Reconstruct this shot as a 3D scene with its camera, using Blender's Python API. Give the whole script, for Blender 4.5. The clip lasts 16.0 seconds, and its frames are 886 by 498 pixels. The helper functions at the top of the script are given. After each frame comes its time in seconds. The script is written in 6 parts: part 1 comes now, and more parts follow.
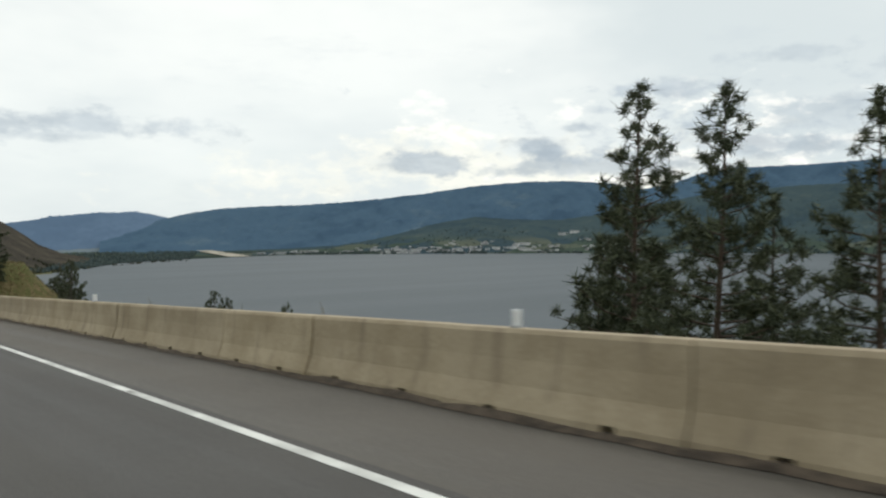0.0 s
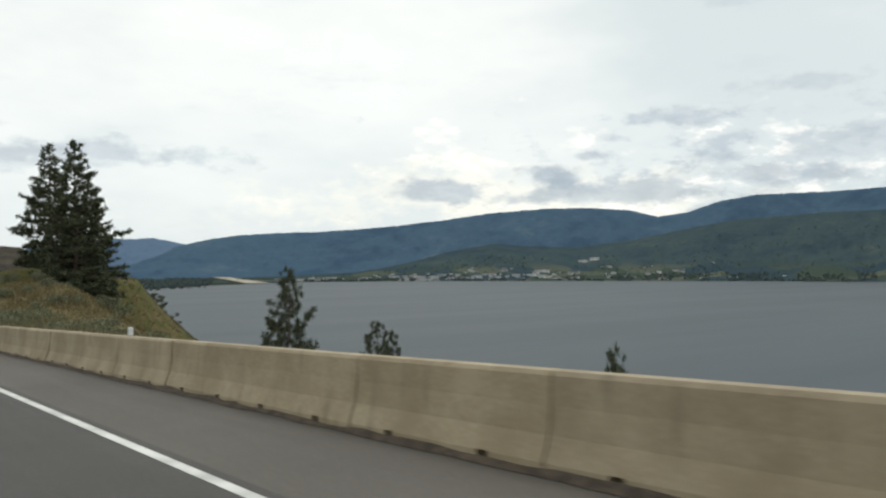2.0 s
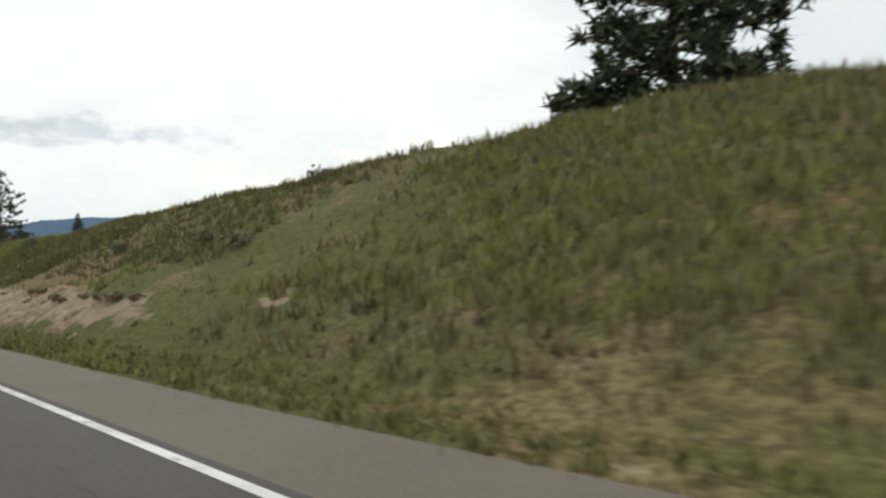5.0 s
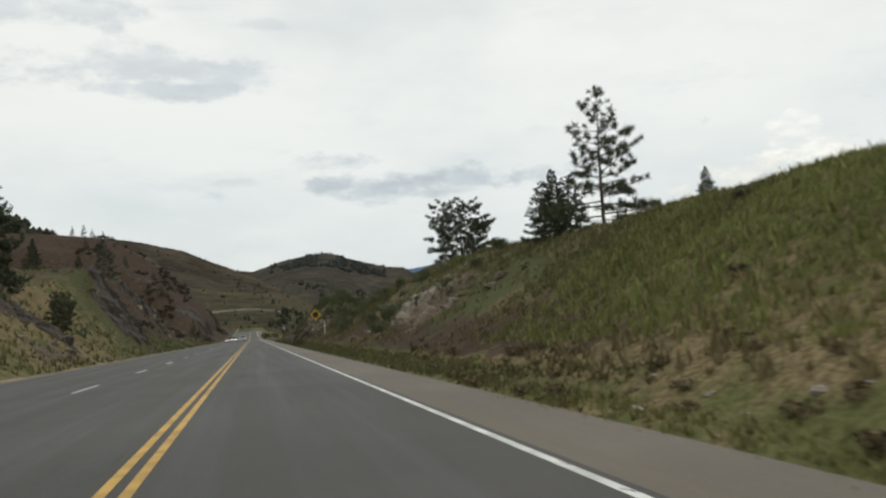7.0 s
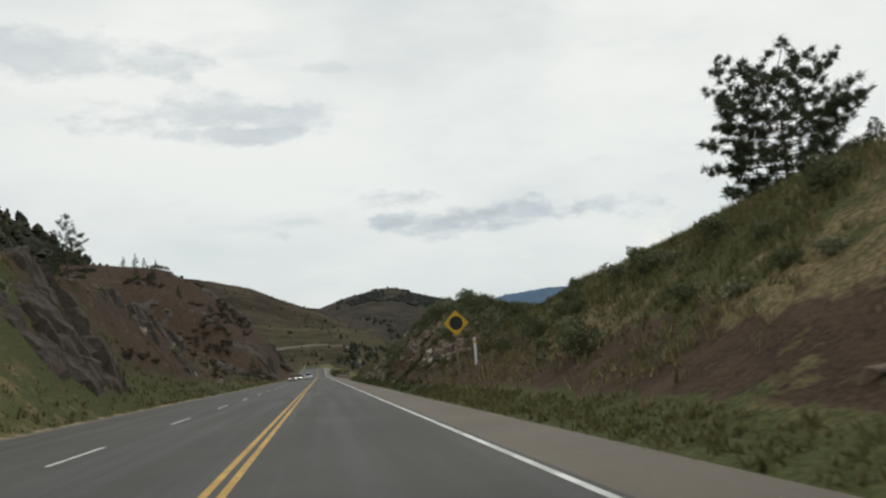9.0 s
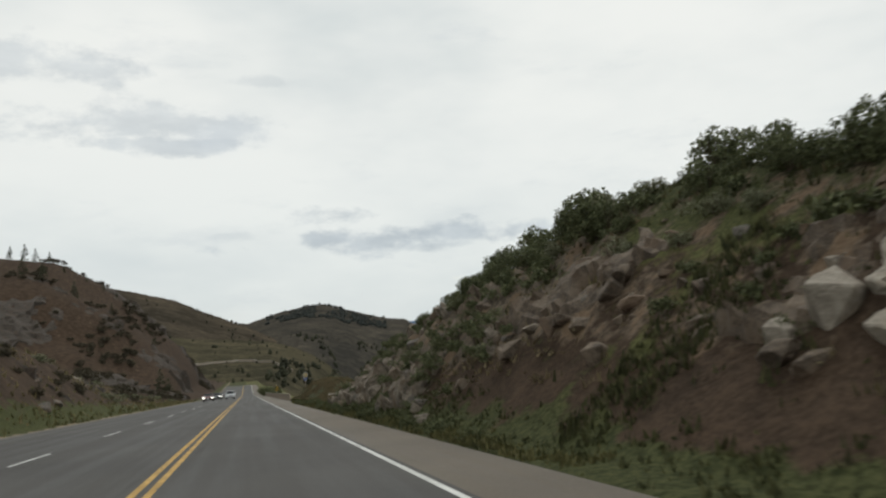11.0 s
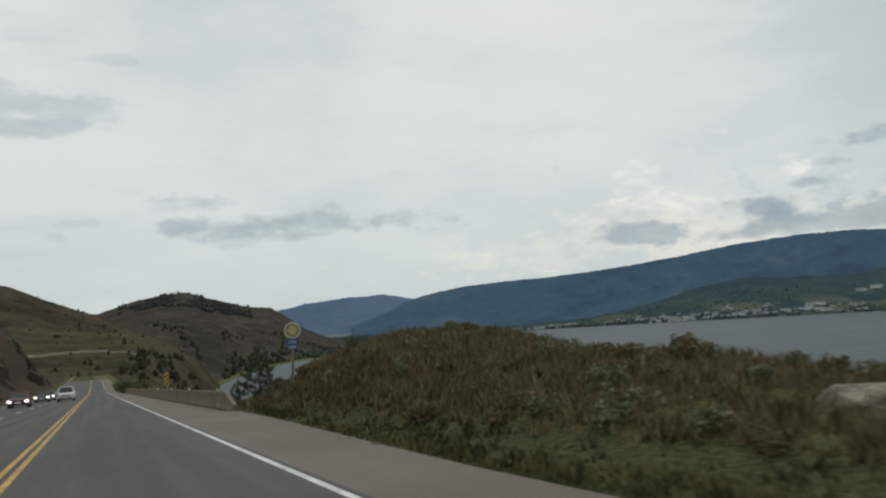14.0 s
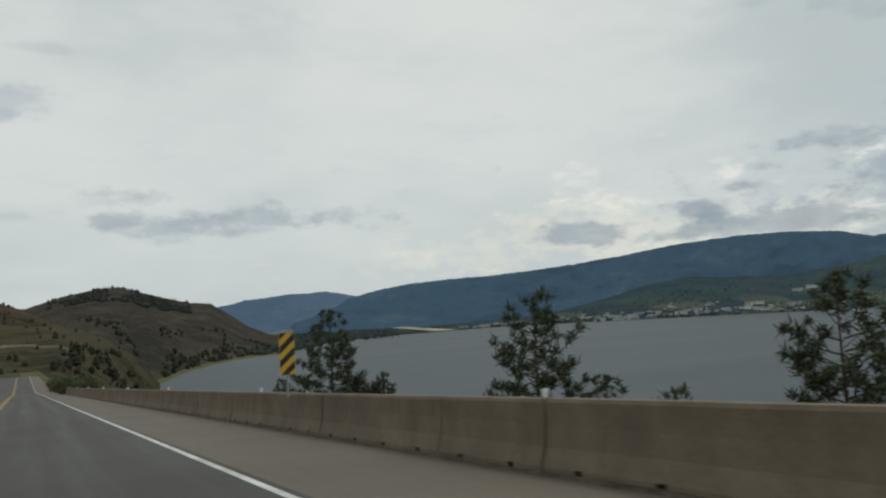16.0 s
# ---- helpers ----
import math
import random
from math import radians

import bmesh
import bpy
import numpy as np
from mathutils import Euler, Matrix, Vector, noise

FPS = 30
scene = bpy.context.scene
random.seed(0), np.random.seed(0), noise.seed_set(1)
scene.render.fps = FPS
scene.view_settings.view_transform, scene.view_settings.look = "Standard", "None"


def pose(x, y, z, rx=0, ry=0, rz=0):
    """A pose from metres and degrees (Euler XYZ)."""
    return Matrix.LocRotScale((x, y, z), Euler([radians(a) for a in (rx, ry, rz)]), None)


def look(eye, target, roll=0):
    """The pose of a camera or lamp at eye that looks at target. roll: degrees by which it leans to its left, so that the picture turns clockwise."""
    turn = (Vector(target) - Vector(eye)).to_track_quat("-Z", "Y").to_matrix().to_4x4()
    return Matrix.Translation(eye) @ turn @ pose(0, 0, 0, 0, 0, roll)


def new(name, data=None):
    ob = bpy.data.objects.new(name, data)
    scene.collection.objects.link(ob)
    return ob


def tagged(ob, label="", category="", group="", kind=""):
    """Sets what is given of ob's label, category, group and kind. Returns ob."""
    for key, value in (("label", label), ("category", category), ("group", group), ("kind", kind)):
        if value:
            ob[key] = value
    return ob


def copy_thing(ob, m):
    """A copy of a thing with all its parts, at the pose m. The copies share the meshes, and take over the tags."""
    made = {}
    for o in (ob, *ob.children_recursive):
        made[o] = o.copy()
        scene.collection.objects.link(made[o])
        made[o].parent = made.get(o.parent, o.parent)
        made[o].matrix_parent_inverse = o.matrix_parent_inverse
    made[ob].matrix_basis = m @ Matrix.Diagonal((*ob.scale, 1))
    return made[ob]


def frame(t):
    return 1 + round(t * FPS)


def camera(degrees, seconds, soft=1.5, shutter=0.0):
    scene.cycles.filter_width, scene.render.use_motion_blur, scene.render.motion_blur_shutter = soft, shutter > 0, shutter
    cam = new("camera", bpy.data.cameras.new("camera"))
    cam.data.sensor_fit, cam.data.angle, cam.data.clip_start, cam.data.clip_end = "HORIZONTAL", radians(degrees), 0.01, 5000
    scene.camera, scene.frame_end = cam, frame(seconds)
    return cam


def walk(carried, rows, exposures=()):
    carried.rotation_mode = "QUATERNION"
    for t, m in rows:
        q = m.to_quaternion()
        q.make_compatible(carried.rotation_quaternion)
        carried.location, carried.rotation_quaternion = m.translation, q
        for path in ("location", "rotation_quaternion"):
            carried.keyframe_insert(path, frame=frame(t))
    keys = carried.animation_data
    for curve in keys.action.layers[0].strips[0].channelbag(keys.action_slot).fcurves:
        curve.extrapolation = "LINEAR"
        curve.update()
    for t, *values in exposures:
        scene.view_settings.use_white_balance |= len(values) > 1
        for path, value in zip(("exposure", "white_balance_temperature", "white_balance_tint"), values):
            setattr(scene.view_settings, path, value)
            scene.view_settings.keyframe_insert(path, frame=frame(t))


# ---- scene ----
EXPOSURES = [(0.0, 0.22, 6470, 8.5), (3.0, 0.25, 6500, 9), (5.3, 0.34, 6560, 10), (6.5, 0.31, 6500, 9.5), (6.8, 0.14, 6500, 9), (7.0, 0.05, 6500, 9), (8.0, 0.02, 6500, 9), (11.0, 0.0, 6500, 9), (11.6, -0.08, 6500, 9),
             (12.4, -0.02, 6470, 8), (13.0, -0.10, 6400, 7), (13.4, -0.08, 6400, 7), (14.2, -0.26, 6370, 6.5), (16.0, -0.32, 6370, 6.5)]
cam = camera(57.79, 16.0, soft=2.3, shutter=0.12)
PATH = [
    (0, pose(-0.14, 0.0, 1.218, 89.14, 0.35, -38.95)),
    (0.5, pose(0.13, 11.0, 0.742, 89.94, 0.61, -37.86)),
    (1, pose(0.27, 22.0, 0.298, 90.10, 0.42, -36.54)),
    (1.5, pose(0.40, 33.0, -0.179, 89.89, 0.65, -36.54)),
    (2, pose(0.82, 44.0, -0.652, 91.11, 0.24, -38.04)),
    (2.5, pose(0.82, 55.0, -1.128, 91.90, -0.16, -40.45)),
    (3, pose(0.97, 66.0, -1.605, 92.03, 0.14, -43.05)),
    (5.3, pose(0.95, 116.6, -4.241, 89.40, -0.60, -38.07)),
    (5.5, pose(0.95, 121.0, -4.471, 89.36, -0.23, -34.82)),
    (6, pose(0.85, 132.0, -5.060, 88.20, -0.10, -26.60)),
    (6.3, pose(0.79, 138.6, -5.340, 88.79, -0.26, -21.47)),
    (6.5, pose(0.74, 143.0, -5.600, 89.90, 0.30, -16.87)),
    (6.8, pose(0.58, 149.6, -5.879, 92.10, 2.35, -13.30)),
    (7, pose(0.52, 154.0, -6.109, 92.53, 2.68, -13.46)),
    (7.5, pose(0.52, 165.0, -6.682, 93.30, 2.07, -7.89)),
    (8, pose(0.52, 176.0, -7.256, 93.85, 5.23, -6.34)),
    (10.5, pose(0.76, 231.0, -10.084, 96.58, 1.19, -13.10)),
    (11, pose(0.76, 242.0, -10.657, 96.34, 2.82, -13.74)),
    (11.5, pose(0.76, 253.0, -11.231, 94.42, 1.62, -13.72)),
    (12, pose(0.76, 264.0, -11.805, 95.12, 1.71, -13.83)),
    (12.5, pose(0.74, 275.0, -12.373, 94.45, 1.56, -14.09)),
    (13, pose(0.74, 286.0, -12.947, 94.48, 1.17, -15.28)),
    (13.2, pose(0.74, 290.4, -13.176, 94.33, 1.01, -15.88)),
    (13.5, pose(0.74, 297.0, -13.521, 95.41, 1.87, -16.26)),
    (14, pose(0.69, 308.0, -14.087, 95.12, 3.39, -23.38)),
    (14.5, pose(0.69, 319.0, -14.661, 94.66, 3.38, -25.67)),
    (15, pose(0.69, 330.0, -15.234, 95.08, 2.77, -26.38)),
    (15.5, pose(0.69, 341.0, -15.808, 95.28, 4.16, -27.37)),
    (16, pose(0.69, 352.0, -16.382, 94.77, 3.11, -27.63)),
]
walk(cam, PATH, EXPOSURES)

# ---- light: a bright overcast sky with darker cloud patches ----
SUN_AZ, SUN_EL = 40.0, 52.0
world = bpy.data.worlds.new("sky")
scene.world = world
world.use_nodes = True
wn, wl = world.node_tree.nodes, world.node_tree.links
wn.clear()


def direction(az, el):
    a, e = radians(az), radians(el)
    return Vector((math.sin(a) * math.cos(e), math.cos(a) * math.cos(e), math.sin(e)))


def wmath(op, a, b=None, c=None):
    n = wn.new("ShaderNodeMath")
    n.operation = op
    for i, v in enumerate((a, b, c)):
        if v is None:
            continue
        if isinstance(v, (int, float)):
            n.inputs[i].default_value = v
        else:
            wl.new(v, n.inputs[i])
    return n.outputs[0]


def wramp(value, a, b, lo=0.0, hi=1.0):
    n = wn.new("ShaderNodeMapRange")
    n.interpolation_type = "SMOOTHSTEP"
    wl.new(value, n.inputs[0])
    for i, v in enumerate((a, b, lo, hi)):
        n.inputs[i + 1].default_value = v
    return n.outputs[0]


def wmix(fac, a, b):
    n = wn.new("ShaderNodeMix")
    n.data_type = "RGBA"
    for s, v in ((n.inputs[0], fac), (n.inputs[6], a), (n.inputs[7], b)):
        if isinstance(v, tuple):
            s.default_value = (*v, 1)
        elif isinstance(v, (int, float)):
            s.default_value = v
        else:
            wl.new(v, s)
    return n.outputs[2]


coord = wn.new("ShaderNodeTexCoord").outputs["Generated"]
sep = wn.new("ShaderNodeSeparateXYZ")
wl.new(coord, sep.inputs[0])


def wnoise(scale, detail, stretch=1.0, rough=0.55, offset=0.0):
    mp = wn.new("ShaderNodeMapping")
    mp.inputs["Scale"].default_value = (1, 1, stretch)
    mp.inputs["Location"].default_value = (offset, offset * 0.7, offset * 0.3)
    wl.new(coord, mp.inputs[0])
    n = wn.new("ShaderNodeTexNoise")
    n.inputs["Scale"].default_value, n.inputs["Detail"].default_value, n.inputs["Roughness"].default_value = scale, detail, rough
    wl.new(mp.outputs[0], n.inputs["Vector"])
    return n.outputs["Fac"]


sky = wn.new("ShaderNodeTexSky")
sky.sky_type = "NISHITA"
sky.sun_disc = False
sky.sun_elevation, sky.sun_rotation = radians(SUN_EL), radians(SUN_AZ)
clear = wn.new("ShaderNodeMix")
clear.data_type, clear.blend_type = "RGBA", "MULTIPLY"
clear.inputs[0].default_value = 1.0
wl.new(sky.outputs[0], clear.inputs[6])
clear.inputs[7].default_value = (0.085, 0.085, 0.085, 1)

# broad brightness of the cloud deck
broad = wramp(wnoise(1.6, 5, 2.5), 0.35, 0.68)
deck = wmix(broad, (0.635, 0.685, 0.688), (0.885, 0.895, 0.862))
low = wramp(sep.outputs[2], 0.0, 0.35)
deck = wmix(low, wmix(broad, (0.625, 0.68, 0.698), (0.795, 0.83, 0.815)), deck)
warp = wmath("SUBTRACT", wnoise(9.0, 6, 2.2), 0.5)
warp2 = wmath("SUBTRACT", wnoise(26.0, 5, 2.0, 0.6, 3.0), 0.5)


def cloud(az, el, wide, high, depth, edge=0.95, tilt=0.0):
    """A cloud patch round a direction: half width and height in degrees."""
    c = direction(az, el)
    right = Vector((math.cos(radians(az)), -math.sin(radians(az)), 0))
    up = right.cross(c) * 1.0
    up = c.cross(right) * -1.0 if up.z < 0 else up
    r2 = right * math.cos(radians(tilt)) + up * math.sin(radians(tilt))
    u2 = up * math.cos(radians(tilt)) - right * math.sin(radians(tilt))

    def dot(v):
        n = wn.new("ShaderNodeVectorMath")
        n.operation = "DOT_PRODUCT"
        wl.new(coord, n.inputs[0])
        n.inputs[1].default_value = v
        return n.outputs["Value"]

    a = wmath("DIVIDE", dot(r2), math.sin(radians(wide)))
    b = wmath("DIVIDE", dot(u2), math.sin(radians(high)))
    d = wmath("SQRT", wmath("ADD", wmath("MULTIPLY", a, a), wmath("MULTIPLY", b, b)))
    d = wmath("ADD", d, wmath("ADD", wmath("MULTIPLY", warp, 3.4), wmath("MULTIPLY", warp2, 2.4)))
    ahead = wmath("GREATER_THAN", dot(c), 0.5)
    return wmath("MULTIPLY", wmath("MULTIPLY", wramp(d, 1.3, 1.3 - edge, 0.0, 1.0), depth), ahead)


CLOUDS = (  # azimuth, elevation, half width, half height, depth
    (12.9, 7.2, 9.5, 0.9, 0.66), (13.0, 6.7, 6.0, 0.5, 0.45), (6.2, 8.9, 2.6, 0.6, 0.5), (-0.5, 7.7, 2.6, 0.35, 0.22),
    (-7.0, 15.4, 7.5, 1.3, 0.42), (-5.0, 13.9, 5.0, 0.6, 0.48), (-16.0, 18.5, 6.5, 1.3, 0.42), (1.5, 18.3, 2.0, 0.5, 0.2),
    (37.5, 5.1, 3.2, 0.75, 0.80), (45.5, 6.2, 2.8, 0.85, 0.85), (48.5, 7.6, 1.8, 0.35, 0.6), (53.3, 10.0, 2.8, 0.85, 0.75),
    (50.0, 8.7, 1.0, 0.3, 0.3), (57.5, 7.2, 2.2, 0.45, 0.40), (62.5, 11.7, 4.0, 0.6, 0.40), (66.0, 7.8, 4.5, 1.2, 0.45),
    (51.0, 5.0, 8.5, 0.8, 0.75), (61.0, 5.9, 6.0, 0.9, 0.72), (70.0, 10.5, 4.0, 0.7, 0.40), (61.0, 19.0, 9.0, 1.6, 0.28))
total = None
for row in CLOUDS:
    c = cloud(*row)
    total = c if total is None else wmath("MAXIMUM", total, c)
glow = cloud(44.0, 4.6, 17.0, 2.6, 0.75, 1.0)
deck = wmix(glow, deck, (0.92, 0.90, 0.80))
# broken cumulus low over the mountains
heap = wmath("ADD", wmath("MULTIPLY", wnoise(11.0, 8, 2.6, 0.62, 1.7), 0.7), wmath("MULTIPLY", wnoise(34.0, 5, 2.0, 0.6, 5.0), 0.3))
zone = cloud(57.0, 5.6, 21.0, 4.2, 1.0, 1.0)
deck = wmix(wmath("MULTIPLY", zone, wramp(heap, 0.50, 0.60, 0.0, 0.75)), deck, (0.44, 0.50, 0.56))
deck = wmix(wmath("MULTIPLY", zone, wramp(heap, 0.48, 0.40, 0.0, 0.9)), deck, (1.0, 0.98, 0.92))
wisp = wramp(wnoise(5.5, 8, 3.5, 0.62, 9.0), 0.54, 0.74, 0.0, 0.24)
deck = wmix(wisp, deck, (0.50, 0.56, 0.61))
shade = wramp(wnoise(17.0, 6, 3.0, 0.6, 2.0), 0.3, 0.7)
deck = wmix(total, deck, wmix(shade, (0.34, 0.40, 0.46), (0.50, 0.56, 0.61)))
cover = wramp(wnoise(2.2, 4, 2.0, 0.5, 7.0), 0.62, 0.80, 0.96, 0.72)
final = wmix(cover, clear.outputs[2], deck)
below = wramp(sep.outputs[2], -0.05, -0.01)
final = wmix(below, (0.16, 0.15, 0.13), final)
bg = wn.new("ShaderNodeBackground")
wl.new(final, bg.inputs[0])
bg.inputs[1].default_value = 1.0
out = wn.new("ShaderNodeOutputWorld")
wl.new(bg.outputs[0], out.inputs[0])

sun = new("sun", bpy.data.lights.new("sun", "SUN"))
sun.data.energy, sun.data.angle, sun.data.color = 0.6, radians(14), (1.0, 0.96, 0.90)
sun.matrix_world = look(direction(SUN_AZ, SUN_EL) * 50, (0, 0, 0))

# ---- materials ----
def material(name):
    m = bpy.data.materials.new(name)
    m.use_nodes = True
    nt = m.node_tree
    return m, nt.nodes, nt.links, nt.nodes["Principled BSDF"]


def tex_noise(n, l, scale, detail=4.0, rough=0.55, vec=None, stretch=None):
    """Noise in world metres."""
    node = n.new("ShaderNodeTexNoise")
    node.inputs["Scale"].default_value, node.inputs["Detail"].default_value, node.inputs["Roughness"].default_value = scale, detail, rough
    src = vec
    if src is None:
        src = n.new("ShaderNodeNewGeometry").outputs["Position"]
    if stretch:
        mp = n.new("ShaderNodeMapping")
        mp.inputs["Scale"].default_value = stretch
        l.new(src, mp.inputs[0])
        src = mp.outputs[0]
    l.new(src, node.inputs["Vector"])
    return node.outputs["Fac"]


def ramp(n, l, value, a, b, lo=0.0, hi=1.0):
    node = n.new("ShaderNodeMapRange")
    node.interpolation_type = "SMOOTHSTEP"
    l.new(value, node.inputs[0])
    for i, v in enumerate((a, b, lo, hi)):
        node.inputs[i + 1].default_value = v
    return node.outputs[0]


def mix(n, l, fac, a, b, blend="MIX"):
    node = n.new("ShaderNodeMix")
    node.data_type, node.blend_type = "RGBA", blend
    for s, v in ((node.inputs[0], fac), (node.inputs[6], a), (node.inputs[7], b)):
        if isinstance(v, tuple):
            s.default_value = (*v, 1)
        elif isinstance(v, (int, float)):
            s.default_value = v
        else:
            l.new(v, s)
    return node.outputs[2]


def mathn(n, l, op, a, b):
    node = n.new("ShaderNodeMath")
    node.operation = op
    for i, v in enumerate((a, b)):
        if isinstance(v, (int, float)):
            node.inputs[i].default_value = v
        else:
            l.new(v, node.inputs[i])
    return node.outputs[0]


def bump(n, l, bsdf, height, strength, distance):
    node = n.new("ShaderNodeBump")
    node.inputs["Strength"].default_value, node.inputs["Distance"].default_value = strength, distance
    l.new(height, node.inputs["Height"])
    l.new(node.outputs[0], bsdf.inputs["Normal"])


def plain(name, dark, light, scale=3.0, rough=0.7, metal=0.0, rel=0.3, relscale=40.0, spread=0.0):
    """A mottled surface: two tones at two scales, with fine relief."""
    m, n, l, b = material(name)
    big, fine = tex_noise(n, l, scale), tex_noise(n, l, scale * 9, 3)
    f = mathn(n, l, "ADD", mathn(n, l, "MULTIPLY", big, 0.65), mathn(n, l, "MULTIPLY", fine, 0.35))
    col = mix(n, l, ramp(n, l, f, 0.36, 0.64), dark, light)
    if spread:
        info = n.new("ShaderNodeObjectInfo").outputs["Random"]
        col = mix(n, l, ramp(n, l, info, 0, 1, 0, spread), col, (0.0, 0.0, 0.0))
    l.new(col, b.inputs["Base Color"])
    b.inputs["Roughness"].default_value, b.inputs["Metallic"].default_value = rough, metal
    if rel:
        bump(n, l, b, tex_noise(n, l, relscale, 3), rel, 0.02)
    return m


def leafy(name, dark, light, rough=0.75, scale=0.8):
    """Foliage: every leaf or needle spray has its own tone."""
    m, n, l, b = material(name)
    isle = n.new("ShaderNodeNewGeometry").outputs["Random Per Island"]
    patch = tex_noise(n, l, scale, 3)
    f = mathn(n, l, "ADD", mathn(n, l, "MULTIPLY", isle, 0.6), mathn(n, l, "MULTIPLY", patch, 0.5))
    l.new(mix(n, l, ramp(n, l, f, 0.15, 0.95), dark, light), b.inputs["Base Color"])
    b.inputs["Roughness"].default_value = rough
    b.inputs["Specular IOR Level"].default_value = 0.25
    return m


def asphalt(name, dark, light, track=True):
    m, n, l, b = material(name)
    pos = n.new("ShaderNodeNewGeometry").outputs["Position"]
    grain = tex_noise(n, l, 38.0, 3, 0.7, pos)
    long_ = tex_noise(n, l, 1.0, 4, 0.55, pos, (1.6, 0.035, 0.0))
    blot = tex_noise(n, l, 0.22, 4, 0.6, pos)
    f = mathn(n, l, "ADD", mathn(n, l, "MULTIPLY", long_, 0.55), mathn(n, l, "MULTIPLY", blot, 0.45))
    col = mix(n, l, ramp(n, l, f, 0.36, 0.64), dark, light)
    col = mix(n, l, ramp(n, l, grain, 0.42, 0.75, 0.0, 0.5), col, tuple(min(1.0, 1.6 * c) for c in light))
    if track:  # polished, oil-darkened wheel paths
        crack = tex_noise(n, l, 1.0, 5, 0.7, pos, (2.5, 0.12, 0.0))
        col = mix(n, l, ramp(n, l, crack, 0.62, 0.70, 0.0, 0.45), col, tuple(0.55 * c for c in dark))
    l.new(col, b.inputs["Base Color"])
    l.new(ramp(n, l, long_, 0.3, 0.7, 0.62, 0.85), b.inputs["Roughness"])
    b.inputs["Specular IOR Level"].default_value = 0.3
    bump(n, l, b, grain, 0.5, 0.012)
    return m


def attribute(n, name):
    node = n.new("ShaderNodeAttribute")
    node.attribute_name = name
    return node.outputs["Fac"]


def ground_material():
    """Bunch grass, straw, soil and rock, blended by what covers the slope."""
    m, n, l, b = material("hillside_ground")
    pos = n.new("ShaderNodeNewGeometry").outputs["Position"]
    fine, mid, big = tex_noise(n, l, 9.0, 5, 0.65, pos), tex_noise(n, l, 0.9, 5, 0.6, pos), tex_noise(n, l, 0.09, 4, 0.5, pos)
    green = mix(n, l, ramp(n, l, fine, 0.35, 0.65), (0.072, 0.075, 0.026), (0.130, 0.130, 0.050))
    # darker green that puts shade into the grass colour
    shade_green = mix(n, l, ramp(n, l, fine, 0.35, 0.65), (0.026, 0.032, 0.011), (0.080, 0.084, 0.034))
    green = mix(n, l, attribute(n, "shade_green"), green, shade_green)
    straw = mix(n, l, ramp(n, l, fine, 0.35, 0.65), (0.10, 0.074, 0.036), (0.24, 0.185, 0.098))
    soil = mix(n, l, ramp(n, l, mathn(n, l, "ADD", mathn(n, l, "MULTIPLY", fine, 0.4), mathn(n, l, "MULTIPLY", mid, 0.6)), 0.36, 0.66), (0.15, 0.108, 0.072), (0.37, 0.29, 0.205))
    rock = mix(n, l, ramp(n, l, fine, 0.35, 0.65), (0.058, 0.047, 0.035), (0.175, 0.140, 0.104))
    rock = mix(n, l, ramp(n, l, mid, 0.52, 0.62, 0, 0.55), rock, (0.185, 0.118, 0.070))
    f = mathn(n, l, "ADD", mathn(n, l, "MULTIPLY", mid, 0.55), mathn(n, l, "MULTIPLY", big, 0.45))
    f = mathn(n, l, "ADD", f, mathn(n, l, "MULTIPLY", attribute(n, "dry"), 0.16))
    f = mathn(n, l, "SUBTRACT", f, mathn(n, l, "MULTIPLY", attribute(n, "shade_green"), 0.10))
    cover = mix(n, l, ramp(n, l, f, 0.50, 0.64), green, straw)
    earth = mix(n, l, ramp(n, l, mathn(n, l, "ADD", mathn(n, l, "MULTIPLY", fine, 0.5), mathn(n, l, "MULTIPLY", mid, 0.5)), 0.36, 0.64), (0.030, 0.020, 0.013), (0.084, 0.056, 0.037))
    e = mathn(n, l, "ADD", attribute(n, "earth"), mathn(n, l, "MULTIPLY", mathn(n, l, "SUBTRACT", mid, 0.5), 1.6))
    cover = mix(n, l, ramp(n, l, e, 0.40, 0.62), cover, earth)
    s = mathn(n, l, "ADD", attribute(n, "soil"), mathn(n, l, "MULTIPLY", mathn(n, l, "SUBTRACT", mid, 0.5), 1.3))
    cover = mix(n, l, ramp(n, l, s, 0.42, 0.60), cover, soil)
    r = mathn(n, l, "ADD", attribute(n, "rock"), mathn(n, l, "MULTIPLY", mathn(n, l, "SUBTRACT", mid, 0.5), 1.4))
    cover = mix(n, l, ramp(n, l, r, 0.42, 0.58), cover, rock)
    l.new(cover, b.inputs["Base Color"])
    b.inputs["Roughness"].default_value = 0.95
    b.inputs["Specular IOR Level"].default_value = 0.1
    bump(n, l, b, mathn(n, l, "ADD", mathn(n, l, "MULTIPLY", fine, 0.25), mid), 0.35, 0.14)
    return m


